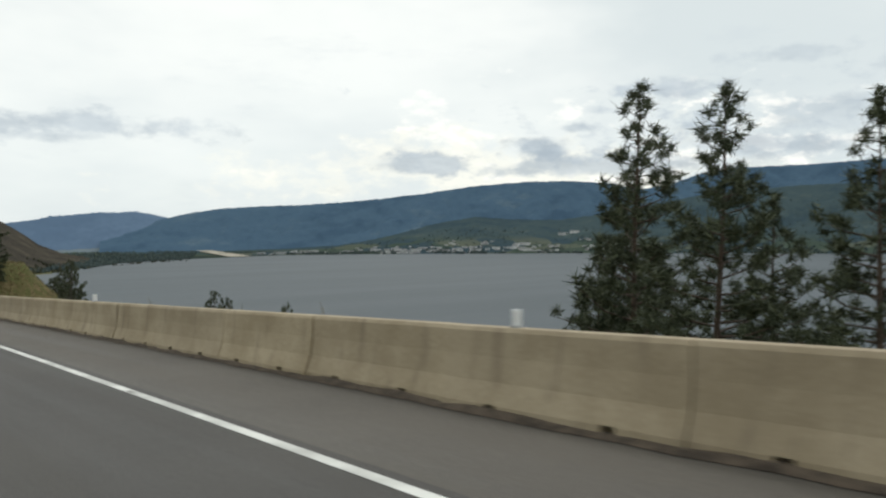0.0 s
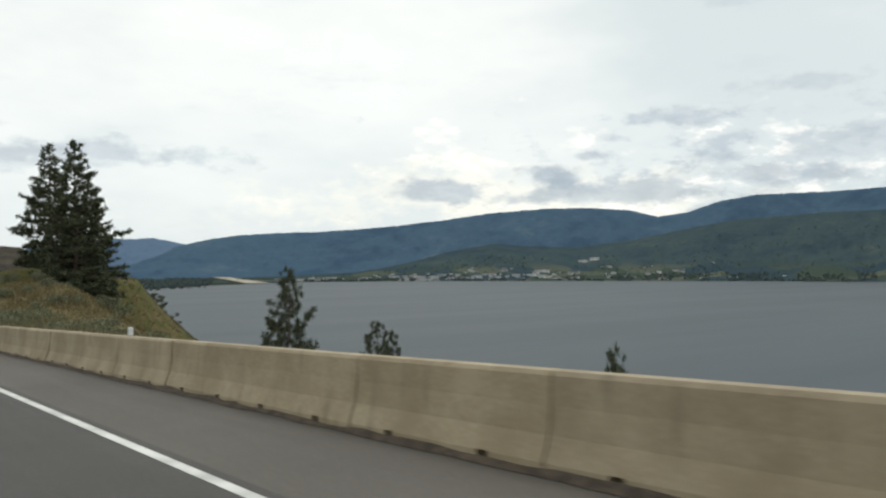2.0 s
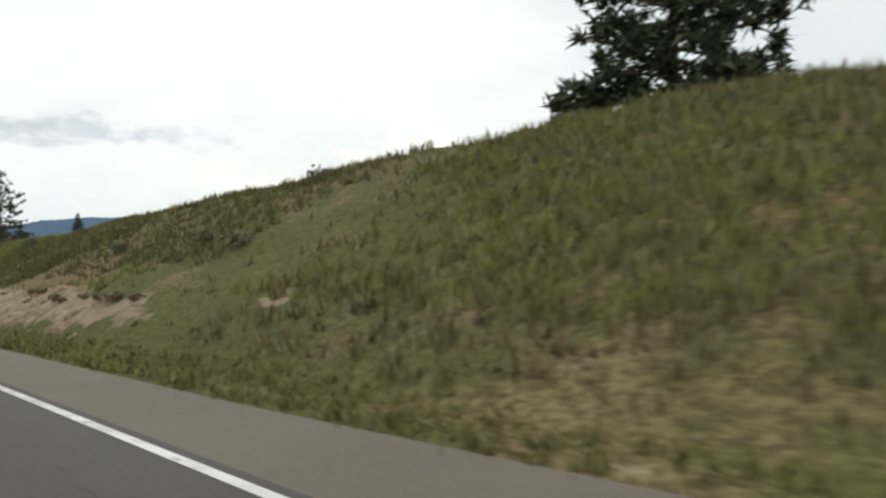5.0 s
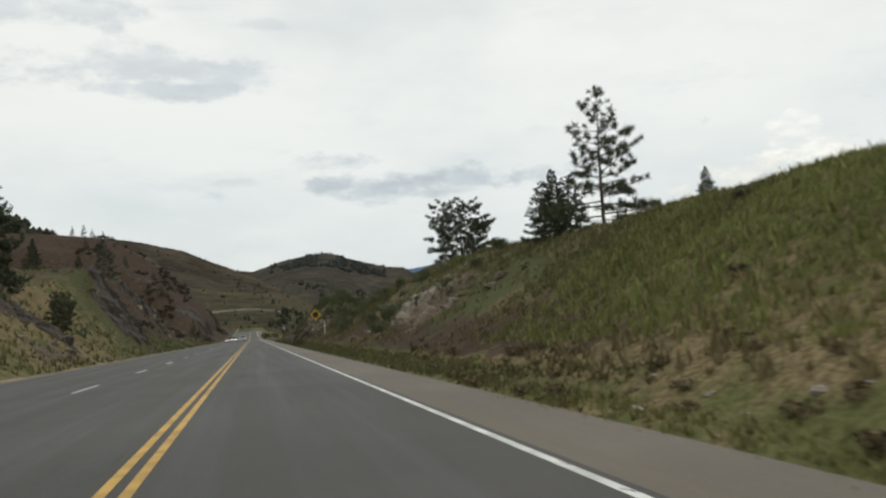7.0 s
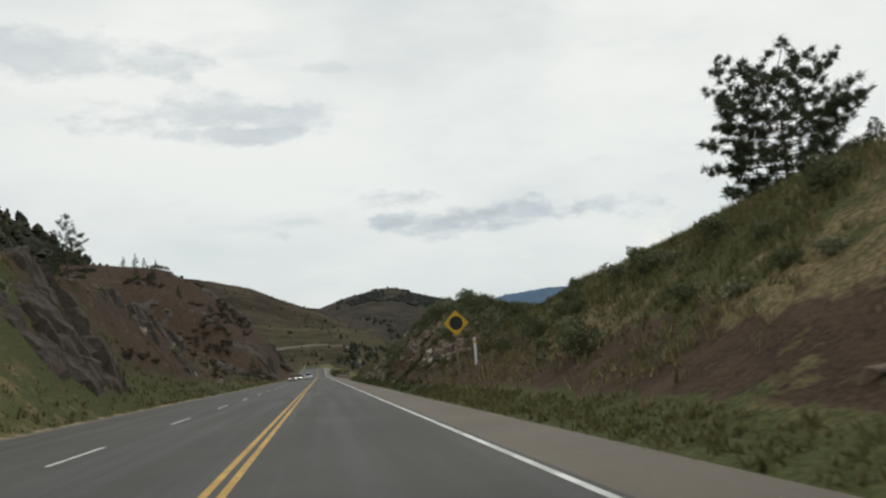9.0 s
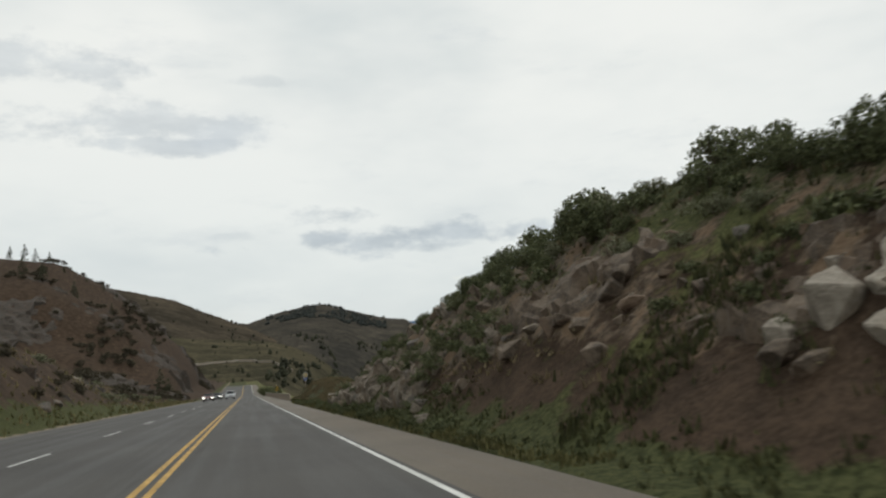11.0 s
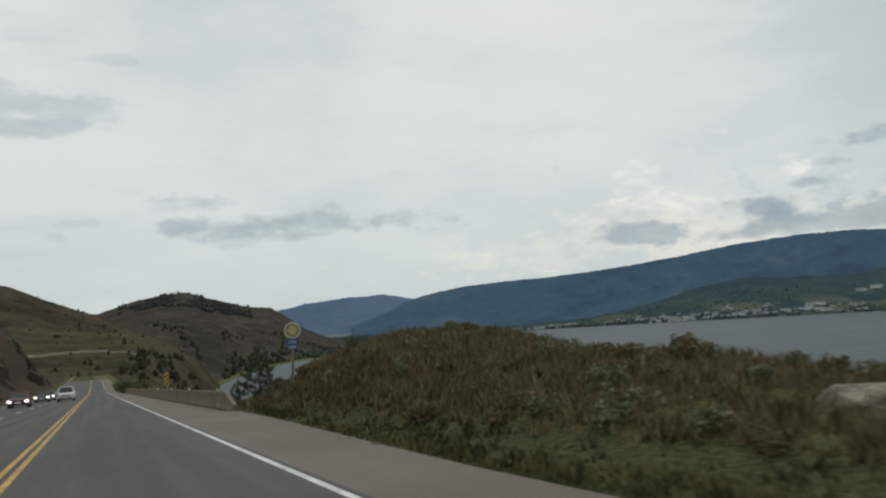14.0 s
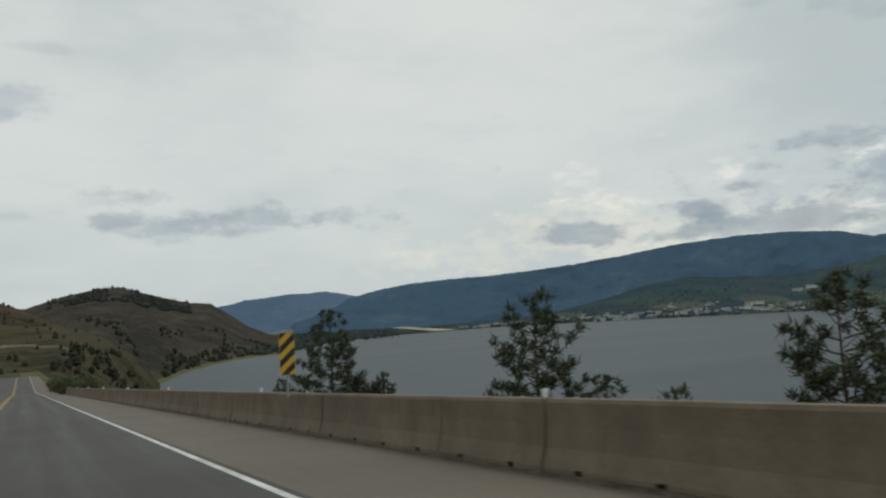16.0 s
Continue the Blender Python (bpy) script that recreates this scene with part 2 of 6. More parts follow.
def far_material(name, dark, mid_, light, scale, speck=0.0, speck_colour=(0.3, 0.28, 0.24), dots=0.5, fields=None):
    """Wooded or grassy slopes seen from far off."""
    m, n, l, b = material(name)
    pos = n.new("ShaderNodeNewGeometry").outputs["Position"]
    a, c, d = tex_noise(n, l, scale, 6, 0.6, pos), tex_noise(n, l, scale * 5, 5, 0.65, pos), tex_noise(n, l, scale * 22, 3, 0.6, pos)
    f = mathn(n, l, "ADD", mathn(n, l, "MULTIPLY", a, 0.6), mathn(n, l, "MULTIPLY", c, 0.4))
    col = mix(n, l, ramp(n, l, f, 0.40, 0.53), dark, mid_)
    col = mix(n, l, ramp(n, l, f, 0.54, 0.66), col, light)
    col = mix(n, l, ramp(n, l, d, 0.50, 0.60, 0, dots), col, dark)
    if fields:  # farmland on the low ground
        sepz = n.new("ShaderNodeSeparateXYZ")
        l.new(pos, sepz.inputs[0])
        vor = n.new("ShaderNodeTexVoronoi")
        vor.inputs["Scale"].default_value = 0.006
        l.new(pos, vor.inputs["Vector"])
        sepc = n.new("ShaderNodeSeparateXYZ")
        l.new(vor.outputs["Color"], sepc.inputs[0])
        fcol = mix(n, l, ramp(n, l, sepc.outputs[0], 0.35, 0.75), fields[0], fields[1])
        fcol = mix(n, l, ramp(n, l, sepc.outputs[1], 0.55, 0.65), fcol, dark)
        fz = mathn(n, l, "ADD", sepz.outputs[2], mathn(n, l, "MULTIPLY", c, 60))
        col = mix(n, l, ramp(n, l, fz, fields[2], fields[2] + 60, 0.8, 0.0), col, fcol)
    if speck:
        col = mix(n, l, ramp(n, l, d, 0.30, 0.36, speck, 0.0), col, speck_colour)
    l.new(col, b.inputs["Base Color"])
    b.inputs["Roughness"].default_value = 1.0
    b.inputs["Specular IOR Level"].default_value = 0.0
    return m


def water_material():
    m, n, l, b = material("lake_water")
    pos = n.new("ShaderNodeNewGeometry").outputs["Position"]
    ripple = tex_noise(n, l, 1.0, 5, 0.6, pos, (0.10, 0.25, 1))
    band = tex_noise(n, l, 1.0, 4, 0.6, pos, (0.0012, 0.006, 1))
    l.new(mix(n, l, ramp(n, l, band, 0.35, 0.65), (0.062, 0.079, 0.090), (0.078, 0.096, 0.108)), b.inputs["Base Color"])
    b.inputs["Roughness"].default_value = 0.55
    b.inputs["Specular IOR Level"].default_value = 0.12
    bump(n, l, b, ripple, 0.3, 0.8)
    return m


def concrete_material(name, dark, light):
    m, n, l, b = material(name)
    pos = n.new("ShaderNodeNewGeometry").outputs["Position"]
    big, fine = tex_noise(n, l, 1.3, 5, 0.6, pos), tex_noise(n, l, 30, 4, 0.7, pos)
    run = tex_noise(n, l, 1.0, 4, 0.6, pos, (5.0, 5.0, 0.5))
    f = mathn(n, l, "ADD", mathn(n, l, "MULTIPLY", big, 0.6), mathn(n, l, "MULTIPLY", fine, 0.4))
    col = mix(n, l, ramp(n, l, f, 0.36, 0.66), dark, light)
    col = mix(n, l, ramp(n, l, run, 0.56, 0.72, 0.0, 0.45), col, (0.14, 0.11, 0.08))
    info = n.new("ShaderNodeObjectInfo").outputs["Random"]
    col = mix(n, l, ramp(n, l, info, 0, 1, 0, 0.22), col, (0.18, 0.15, 0.115))
    l.new(col, b.inputs["Base Color"])
    b.inputs["Roughness"].default_value = 0.9
    bump(n, l, b, fine, 0.35, 0.01)
    return m


def stone_material(name, dark, light, rust):
    m, n, l, b = material(name)
    pos = n.new("ShaderNodeNewGeometry").outputs["Position"]
    big, mid, fine = tex_noise(n, l, 0.7, 4, 0.6, pos), tex_noise(n, l, 3.2, 5, 0.7, pos), tex_noise(n, l, 22, 4, 0.7, pos)
    f = mathn(n, l, "ADD", mathn(n, l, "MULTIPLY", mid, 0.6), mathn(n, l, "MULTIPLY", fine, 0.4))
    col = mix(n, l, ramp(n, l, f, 0.38, 0.62), dark, light)
    col = mix(n, l, ramp(n, l, big, 0.50, 0.62, 0, 0.65), col, rust)
    info = n.new("ShaderNodeObjectInfo").outputs["Random"]
    col = mix(n, l, ramp(n, l, info, 0, 1, 0, 0.35), col, dark)
    l.new(col, b.inputs["Base Color"])
    b.inputs["Roughness"].default_value = 0.92
    bump(n, l, b, mid, 0.8, 0.08)
    return m


M_ASPHALT = asphalt("worn_asphalt", (0.048, 0.045, 0.042), (0.078, 0.073, 0.067))
M_SHOULDER = asphalt("sandy_shoulder", (0.100, 0.083, 0.064), (0.155, 0.130, 0.100), False)
M_OLDASPHALT = asphalt("old_shoulder_asphalt", (0.076, 0.069, 0.060), (0.116, 0.105, 0.090), False)
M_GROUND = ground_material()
M_WATER = water_material()
M_CONCRETE = concrete_material("weathered_concrete", (0.32, 0.258, 0.165), (0.48, 0.400, 0.275))
# browner concrete, also darkened in its colour for dimming through the windshield
M_DIMMED = concrete_material("dimmed_brown_concrete", (0.145, 0.112, 0.078), (0.235, 0.188, 0.134))
# mountain base colours carry the blue of aerial haze
M_MOUNTAIN = far_material("haze_blue_mountain", (0.054, 0.094, 0.142), (0.071, 0.119, 0.172), (0.100, 0.148, 0.190), 0.0016, 0.10, (0.10, 0.13, 0.14), 0.2)
M_FARRANGE = far_material("haze_blue_far_range", (0.105, 0.158, 0.235), (0.122, 0.180, 0.262), (0.145, 0.202, 0.276), 0.0016)
# foothill green tinted bluer to put distance haze into it
M_FOOTHILL = far_material("haze_tinted_foothill", (0.042, 0.066, 0.080), (0.058, 0.084, 0.090), (0.086, 0.108, 0.102), 0.004, 0.25, (0.14, 0.15, 0.13), 0.3, ((0.060, 0.080, 0.058), (0.115, 0.124, 0.090), -8.0))
M_PLAIN = far_material("valley_farmland", (0.034, 0.048, 0.042), (0.052, 0.066, 0.050), (0.085, 0.094, 0.070), 0.004, 0.2, (0.14, 0.14, 0.11), 0.4, ((0.052, 0.068, 0.048), (0.098, 0.104, 0.074), 5.0))
M_FARWATER = far_material("pale_far_water", (0.13, 0.165, 0.19), (0.16, 0.195, 0.215), (0.19, 0.22, 0.235), 0.004, 0.0, (0.2, 0.2, 0.2), 0.2)
M_BROWNHILL = far_material("dry_brown_hill", (0.044, 0.038, 0.029), (0.080, 0.066, 0.049), (0.138, 0.110, 0.078), 0.009, 0.3, (0.20, 0.17, 0.13))
# the peak's brown is greyed in its base colour for aerial haze
M_PEAK = far_material("hazy_brown_peak", (0.041, 0.039, 0.034), (0.073, 0.065, 0.053), (0.122, 0.105, 0.081), 0.009, 0.3, (0.17, 0.155, 0.13))
M_GREENHILL = far_material("dry_green_hill", (0.048, 0.045, 0.031), (0.088, 0.077, 0.050), (0.138, 0.116, 0.078), 0.014, 0.4, (0.20, 0.17, 0.12))
M_ROCKHILL = far_material("rocky_wooded_hill", (0.022, 0.024, 0.020), (0.072, 0.062, 0.050), (0.150, 0.132, 0.112), 0.020, 0.4, (0.20, 0.18, 0.15))


def road_paint(name, dark, light, wear):
    """Painted line, chipped through to the asphalt here and there."""
    m, n, l, b = material(name)
    pos = n.new("ShaderNodeNewGeometry").outputs["Position"]
    big, chip = tex_noise(n, l, 1.4, 4, 0.6, pos), tex_noise(n, l, 1.0, 5, 0.7, pos, (7.0, 2.2, 1.0))
    col = mix(n, l, ramp(n, l, big, 0.35, 0.65), dark, light)
    col = mix(n, l, ramp(n, l, chip, wear, wear + 0.06, 0.0, 0.85), col, (0.085, 0.075, 0.062))
    l.new(col, b.inputs["Base Color"])
    b.inputs["Roughness"].default_value = 0.7
    return m


M_WHITE = road_paint("worn_white_road_paint", (0.50, 0.50, 0.47), (0.76, 0.76, 0.72), 0.62)
M_YELLOW = road_paint("worn_yellow_road_paint", (0.40, 0.235, 0.045), (0.60, 0.36, 0.075), 0.60)
M_VERGE = leafy("pale_verge_grass", (0.125, 0.125, 0.042), (0.31, 0.28, 0.12), 0.85, 0.4)
M_DARKGRASS = leafy("dark_verge_grass", (0.030, 0.035, 0.014), (0.096, 0.095, 0.040), 0.85, 0.3)
M_DRYBUSH = leafy("dry_shrub_leaves", (0.088, 0.069, 0.038), (0.228, 0.182, 0.103), 0.9, 0.2)
M_BROWNBUSH = leafy("brownish_shrub_leaves", (0.044, 0.039, 0.026), (0.104, 0.088, 0.056), 0.9, 0.2)
M_ROCK = stone_material("weathered_grey_rock", (0.056, 0.049, 0.042), (0.215, 0.185, 0.150), (0.170, 0.112, 0.070))
M_CUTROCK = stone_material("brown_jointed_rock", (0.092, 0.076, 0.058), (0.380, 0.318, 0.248), (0.230, 0.165, 0.112))
M_BROWNROCK = stone_material("brown_earthy_rock", (0.066, 0.050, 0.037), (0.240, 0.184, 0.134), (0.165, 0.108, 0.068))
M_SPURROCK = stone_material("dark_brown_rock", (0.030, 0.024, 0.019), (0.086, 0.068, 0.052), (0.080, 0.054, 0.038))
M_BANKSOIL = stone_material("pale_bank_gravel", (0.20, 0.150, 0.094), (0.43, 0.340, 0.225), (0.29, 0.205, 0.125))
M_PALEROCK = stone_material("pale_broken_rock", (0.20, 0.17, 0.135), (0.46, 0.41, 0.34), (0.36, 0.27, 0.19))
M_BARK = plain("pine_bark", (0.045, 0.032, 0.024), (0.12, 0.085, 0.062), 6.0, 0.9, 0, 0.8, 25)
M_NEEDLE = leafy("pine_needles", (0.028, 0.036, 0.020), (0.104, 0.116, 0.062))
M_NEEDLE2 = leafy("dusty_pine_needles", (0.030, 0.040, 0.023), (0.105, 0.118, 0.068))
M_SAGE = leafy("sagebrush_leaves", (0.100, 0.108, 0.060), (0.285, 0.285, 0.178))
M_BUSH = leafy("dark_shrub_leaves", (0.060, 0.071, 0.034), (0.190, 0.204, 0.100))
M_GRASS = leafy("green_bunch_grass", (0.140, 0.158, 0.046), (0.285, 0.290, 0.100), 0.8, 0.25)
M_OLIVE = leafy("olive_bunch_grass", (0.082, 0.080, 0.032), (0.180, 0.164, 0.070), 0.85, 0.25)
M_STRAW = leafy("straw_coloured_grass", (0.115, 0.092, 0.043), (0.30, 0.245, 0.130), 0.85, 0.3)
M_GALV = plain("galvanised_steel", (0.32, 0.33, 0.34), (0.46, 0.47, 0.48), 8, 0.45, 0.7, 0.1)
M_WOODPOST = plain("grey_wooden_post", (0.14, 0.11, 0.08), (0.26, 0.21, 0.16), 9, 0.9)
M_SIGNYELLOW = plain("sign_yellow", (0.62, 0.36, 0.02), (0.70, 0.42, 0.03), 2, 0.45, 0, 0)
M_SIGNBLACK = plain("sign_black", (0.012, 0.012, 0.012), (0.02, 0.02, 0.02), 2, 0.5, 0, 0)
M_SIGNBLUE = plain("sign_blue", (0.015, 0.05, 0.22), (0.025, 0.075, 0.30), 2, 0.45, 0, 0)
M_SIGNPALE = plain("faded_sign_white", (0.42, 0.42, 0.38), (0.58, 0.57, 0.52), 3, 0.55, 0, 0)
M_SIGNGOLD = plain("sign_gold", (0.42, 0.28, 0.06), (0.58, 0.42, 0.12), 8, 0.5, 0, 0)
M_DELIN = plain("white_reflector_plastic", (0.66, 0.67, 0.67), (0.82, 0.83, 0.83), 12, 0.5, 0, 0)

# ---- the lie of the land ----
BEND, BEND_END = radians(1.586), 48.2      # the road bears slightly right at first
LAKE_Z = -68.0
LEFT_EDGE, LANE_LINE, CENTRE, EDGE_LINE = -9.26, -4.83, -1.29, 2.34


def road_x(y):
    u = np.clip(np.asarray(y, float), -400, BEND_END)
    return BEND / BEND_END * (BEND_END * u - u * u / 2)


def road_z(y):
    y = np.asarray(y, float)
    return -(0.04333 * np.minimum(y, 80) + 0.05216 * np.clip(y - 80, 0, 440) + 0.02 * np.maximum(y - 520, 0))


def shoulder_x(y):
    return np.interp(y, [-60, 100, 116, 150, 162, 240, 270, 316, 326, 341, 360], [4.45, 4.45, 3.74, 3.76, 3.90, 3.92, 4.06, 4.08, 4.5, 5.3, 5.3])


# cross-sections beside the road: y, bank height, crest offset, crest height, height behind
RIGHT_A = ((-400, -1, 12, -3.4, -8), (56, -1, 12, -3.2, -7.5), (64, -0.4, 12, -2.4, -6), (70, -0.1, 11.5, -1.8, -5.5), (76, 0.3, 11, -1.1, -5), (82, 0.4, 11, -0.4, -5), (88, 0.4, 11.5, 0.5, -4.5), (93, 0.7, 12, 1.4, -4.5), (98, 0.9, 12, 2.3, -4.4),
           (108, 1.0, 12.5, 3.1, -2.8), (118, 1.2, 14, 4.4, 3.4), (130, 1.45, 14, 4.45, 4.3), (141, 1.4, 14, 4.35, 4.3), (149, 1.0, 14, 4.3, 4.5), (157, 0.95, 14, 4.2, 4.7), (168, 1.1, 14, 4.4, 5.0),
           (185, 1.0, 15, 4.85, 6.0), (200, 1.1, 15, 5.6, 6.8), (215, 1.1, 15, 5.8, 7.2), (232, 1.1, 15, 5.2, 6.2))
RIGHT_B = ((243, 1.5, 11, 3.1, 2.6), (250, 1.6, 12, 4.8, 3), (262, 2.4, 12, 6.0, 2), (275, 2.6, 12, 5.85, 1.5), (285.8, 2.4, 11.5, 4.55, -0.3),
           (291, 1.5, 10.5, 2.4, -1), (296.3, 0.4, 9, 0.6, -3), (312, 0.3, 9, 0.3, -3.5), (321, 0.7, 9, 1.0, -3), (330, 1.6, 9.5, 2.1, -2),
           (336, 1.45, 9.5, 2.0, -2.5), (340, 0.8, 9, 1.1, -3.5), (345, 0.0, 8, -0.3, -5), (360, -0.5, 12, -3, -6), (700, -0.5, 12, -3, -6))
LEFT = ((-400, 5, 7), (190, 5.0, 6.5), (214, 5.6, 7.5), (236, 8.0, 9), (250, 9.2, 10.5), (270, 9.2, 11.5), (305, 6.0, 12), (342, 3.2, 14), (370, 2.0, 9),
        (400, 0.4, 5), (450, 0.8, 16), (500, 3, 39), (540, 4.5, 48.5), (600, 3.5, 36), (700, 1, 10), (900, 0, 0))
SHORE = ((-5000, 260), (-1000, 190), (0, 150), (400, 120), (800, 102), (1140, 106), (1377, 179), (1684, 322), (1776, 436), (2209, 560),
         (3016, 600), (5000, 700))


def smooth_lookup(y, rows, k):
    """A value of the cross-sections at y, eased between them."""
    ys = np.array([r[0] for r in rows], float)
    vs = np.array([r[k] for r in rows], float)
    i = np.clip(np.searchsorted(ys, y) - 1, 0, len(ys) - 2)
    t = np.clip((y - ys[i]) / (ys[i + 1] - ys[i]), 0, 1)
    t = t * t * (3 - 2 * t)
    return vs[i] + (vs[i + 1] - vs[i]) * t


def fbm(x, y, seed, octaves=4):
    """Smooth value noise on arrays, about -1 to 1."""
    total, amp, norm = np.zeros_like(x, dtype=float), 1.0, 0.0
    for o in range(octaves):
        xi, yi = np.floor(x), np.floor(y)
        fx, fy = x - xi, y - yi
        fx, fy = fx * fx * (3 - 2 * fx), fy * fy * (3 - 2 * fy)

        def h(a, b):
            v = np.sin(a * 127.1 + b * 311.7 + seed * 74.7 + o * 19.3) * 43758.5453
            return (v - np.floor(v)) * 2 - 1

        v = (h(xi, yi) * (1 - fx) + h(xi + 1, yi) * fx) * (1 - fy) + (h(xi, yi + 1) * (1 - fx) + h(xi + 1, yi + 1) * fx) * fy
        total, norm = total + amp * v, norm + amp
        amp, x, y = amp * 0.5, x * 2.03 + 17.1, y * 2.03 + 5.7
    return total / norm


def rockiness(u, y):
    """How much of the ground is bare rock (0 to 1)."""
    cut = (0.45 + 0.55 * np.clip((y - 258) / 14, 0, 1)) * np.clip((y - 224) / 20, 0, 1) * np.clip((300 - y) / 5, 0, 1) * np.clip((u - 5.8) / 1.0, 0, 1) * np.clip((13 - u) / 3, 0, 1)
    ledge = np.clip(1 - np.abs(y - 194) / 10, 0, 1) * np.clip((u - 6) / 2, 0, 1) * np.clip((13 - u) / 3, 0, 1) * 0.8
    left = np.clip((y - 238) / 12, 0, 1) * np.clip((900 - y) / 300, 0, 1) * np.clip((-10.5 - u) / 1.5, 0, 1) * np.where(y > 420, 0.22, 0.25)
    left2 = np.clip(1 - np.abs(y - 206) / 9, 0, 1) * np.clip((-10 - u) / 1, 0, 1) * np.clip((u + 15) / 3, 0, 1) * 0.8
    bould = np.clip((y - 294) / 4, 0, 1) * np.clip((318 - y) / 6, 0, 1) * np.clip((u - 6.5) / 1, 0, 1) * 0.5
    return np.clip(cut + ledge + left + left2 + bould, 0, 1)


def soilness(u, y):
    """How much of the ground is bare soil and gravel."""
    bank = np.clip((y - 120) / 8, 0.25, 1) * (y > 108) * np.clip((166 - y) / 20, 0, 1) * np.clip(1 - np.abs(u - 5.4) / (0.95 + 0.35 * fbm(u * 0, y * 0.11, 33, 3)), 0, 1) * (1.0 + 0.8 * fbm(u * 0 + 3, y * 0.09, 35, 3) + 0.5 * np.clip(1 - np.abs(y - 146) / 18, 0, 1))
    mound = np.clip((y - 318) / 6, 0, 1) * np.clip((345 - y) / 6, 0, 1) * np.clip((u - 6.3) / 2, 0, 1) * 0.50
    verge = np.clip(1 - np.abs(u - 4.2) / 0.30, 0, 1) * 0.35 + np.clip(1 - np.abs(u + 9.7) / 0.8, 0, 1) * 0.8
    return np.clip(bank * 0.8 + mound * 0.3 + verge, 0, 1.2)


def earthiness(u, y):
    """How much of the ground is bare brown earth and dead growth."""
    red = np.clip((y - 224) / 12, 0, 1) * np.clip((300 - y) / 8, 0, 1) * np.clip((u - 4.9) / 0.7, 0, 1) * np.clip((11.0 - u) / 3, 0, 1) * (0.82 - 0.36 * np.clip((y - 258) / 8, 0, 1) + 0.5 * fbm(u * 0.45, y * 0.22, 83, 3))
    mound = np.clip((y - 298) / 6, 0, 1) * np.clip((347 - y) / 5, 0, 1) * np.clip((u - 5.4) / 0.9, 0, 1) * (0.45 + 0.2 * np.clip((y - 316) / 8, 0, 1))
    brown = np.clip((y - 214) / 60, 0, 1) * np.clip((-10.6 - u) / 2, 0, 1) * 0.92
    brown = np.maximum(brown, np.clip((y - 170) / 20, 0, 1) * np.clip((-14 - u) / 4, 0, 1) * 0.5)
    foot = np.clip((y - 158) / 14, 0, 1) * np.clip((236 - y) / 14, 0, 1) * np.clip((9.6 - u) / 2.5, 0, 1) * np.clip((u - 5.2) / 0.6, 0, 1) * 0.72
    patch = np.clip(1.25 - np.hypot((u - 9.0) / 2.2, (y - 142) / 12), 0, 1) * 0.48
    return np.clip(red + mound + brown + foot + patch, 0, 1)


def shade_greenness(u, y):
    """Dark green grass with shade put into its colour: the verge and the crest behind the rock cut."""
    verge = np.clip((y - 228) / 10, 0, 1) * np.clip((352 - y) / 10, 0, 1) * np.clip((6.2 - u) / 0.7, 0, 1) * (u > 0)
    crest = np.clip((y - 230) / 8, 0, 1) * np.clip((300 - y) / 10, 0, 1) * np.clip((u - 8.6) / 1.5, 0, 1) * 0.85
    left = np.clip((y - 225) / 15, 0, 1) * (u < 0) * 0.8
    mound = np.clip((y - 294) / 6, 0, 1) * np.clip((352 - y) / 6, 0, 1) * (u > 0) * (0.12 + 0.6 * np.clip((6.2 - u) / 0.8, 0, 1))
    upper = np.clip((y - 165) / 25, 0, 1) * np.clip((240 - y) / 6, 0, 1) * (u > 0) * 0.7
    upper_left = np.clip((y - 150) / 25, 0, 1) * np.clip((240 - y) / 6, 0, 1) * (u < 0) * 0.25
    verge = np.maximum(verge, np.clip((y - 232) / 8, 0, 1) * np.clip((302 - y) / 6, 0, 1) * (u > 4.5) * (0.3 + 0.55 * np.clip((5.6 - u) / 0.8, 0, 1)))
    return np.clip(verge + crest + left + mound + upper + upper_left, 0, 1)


def dryness(u, y):
    """Browned grass along the foot of the grassy cut."""
    foot = np.clip((y - 128) / 8, 0, 1) * np.clip((236 - y) / 20, 0, 1) * np.clip((9.6 - u) / 2.2, 0, 1) * np.clip((u - 4.9) / 0.8, 0, 1)
    knoll = np.clip((y - 70) / 8, 0, 1) * np.clip((116 - y) / 8, 0, 1) * (u > 0) * 0.5
    ledges = np.clip((y - 185) / 10, 0, 1) * np.clip((236 - y) / 10, 0, 1) * (u > 6) * 0.5
    patch = np.clip(1.25 - np.hypot((u - 9.2) / 2.4, (y - 141) / 13), 0, 1) * 0.55
    left = np.clip((y - 130) / 20, 0, 1) * np.clip((250 - y) / 20, 0, 1) * (u < -9) * (0.6 + 0.4 * np.clip((-12 - u) / 4, 0, 1))
    cut = np.clip((y - 236) / 8, 0, 1) * np.clip((298 - y) / 8, 0, 1) * np.clip((u - 6.2) / 0.6, 0, 1) * np.clip((10 - u) / 1.5, 0, 1) * 0.8
    mound = np.clip((y - 312) / 8, 0, 1) * np.clip((346 - y) / 6, 0, 1) * np.clip((u - 6.0) / 1.0, 0, 1) * 0.7
    return np.clip(patch + mound + left + cut + ledges + foot * (0.75 + 0.5 * fbm(u * 0.4, y * 0.15, 37, 3)) + knoll, 0, 1.2)


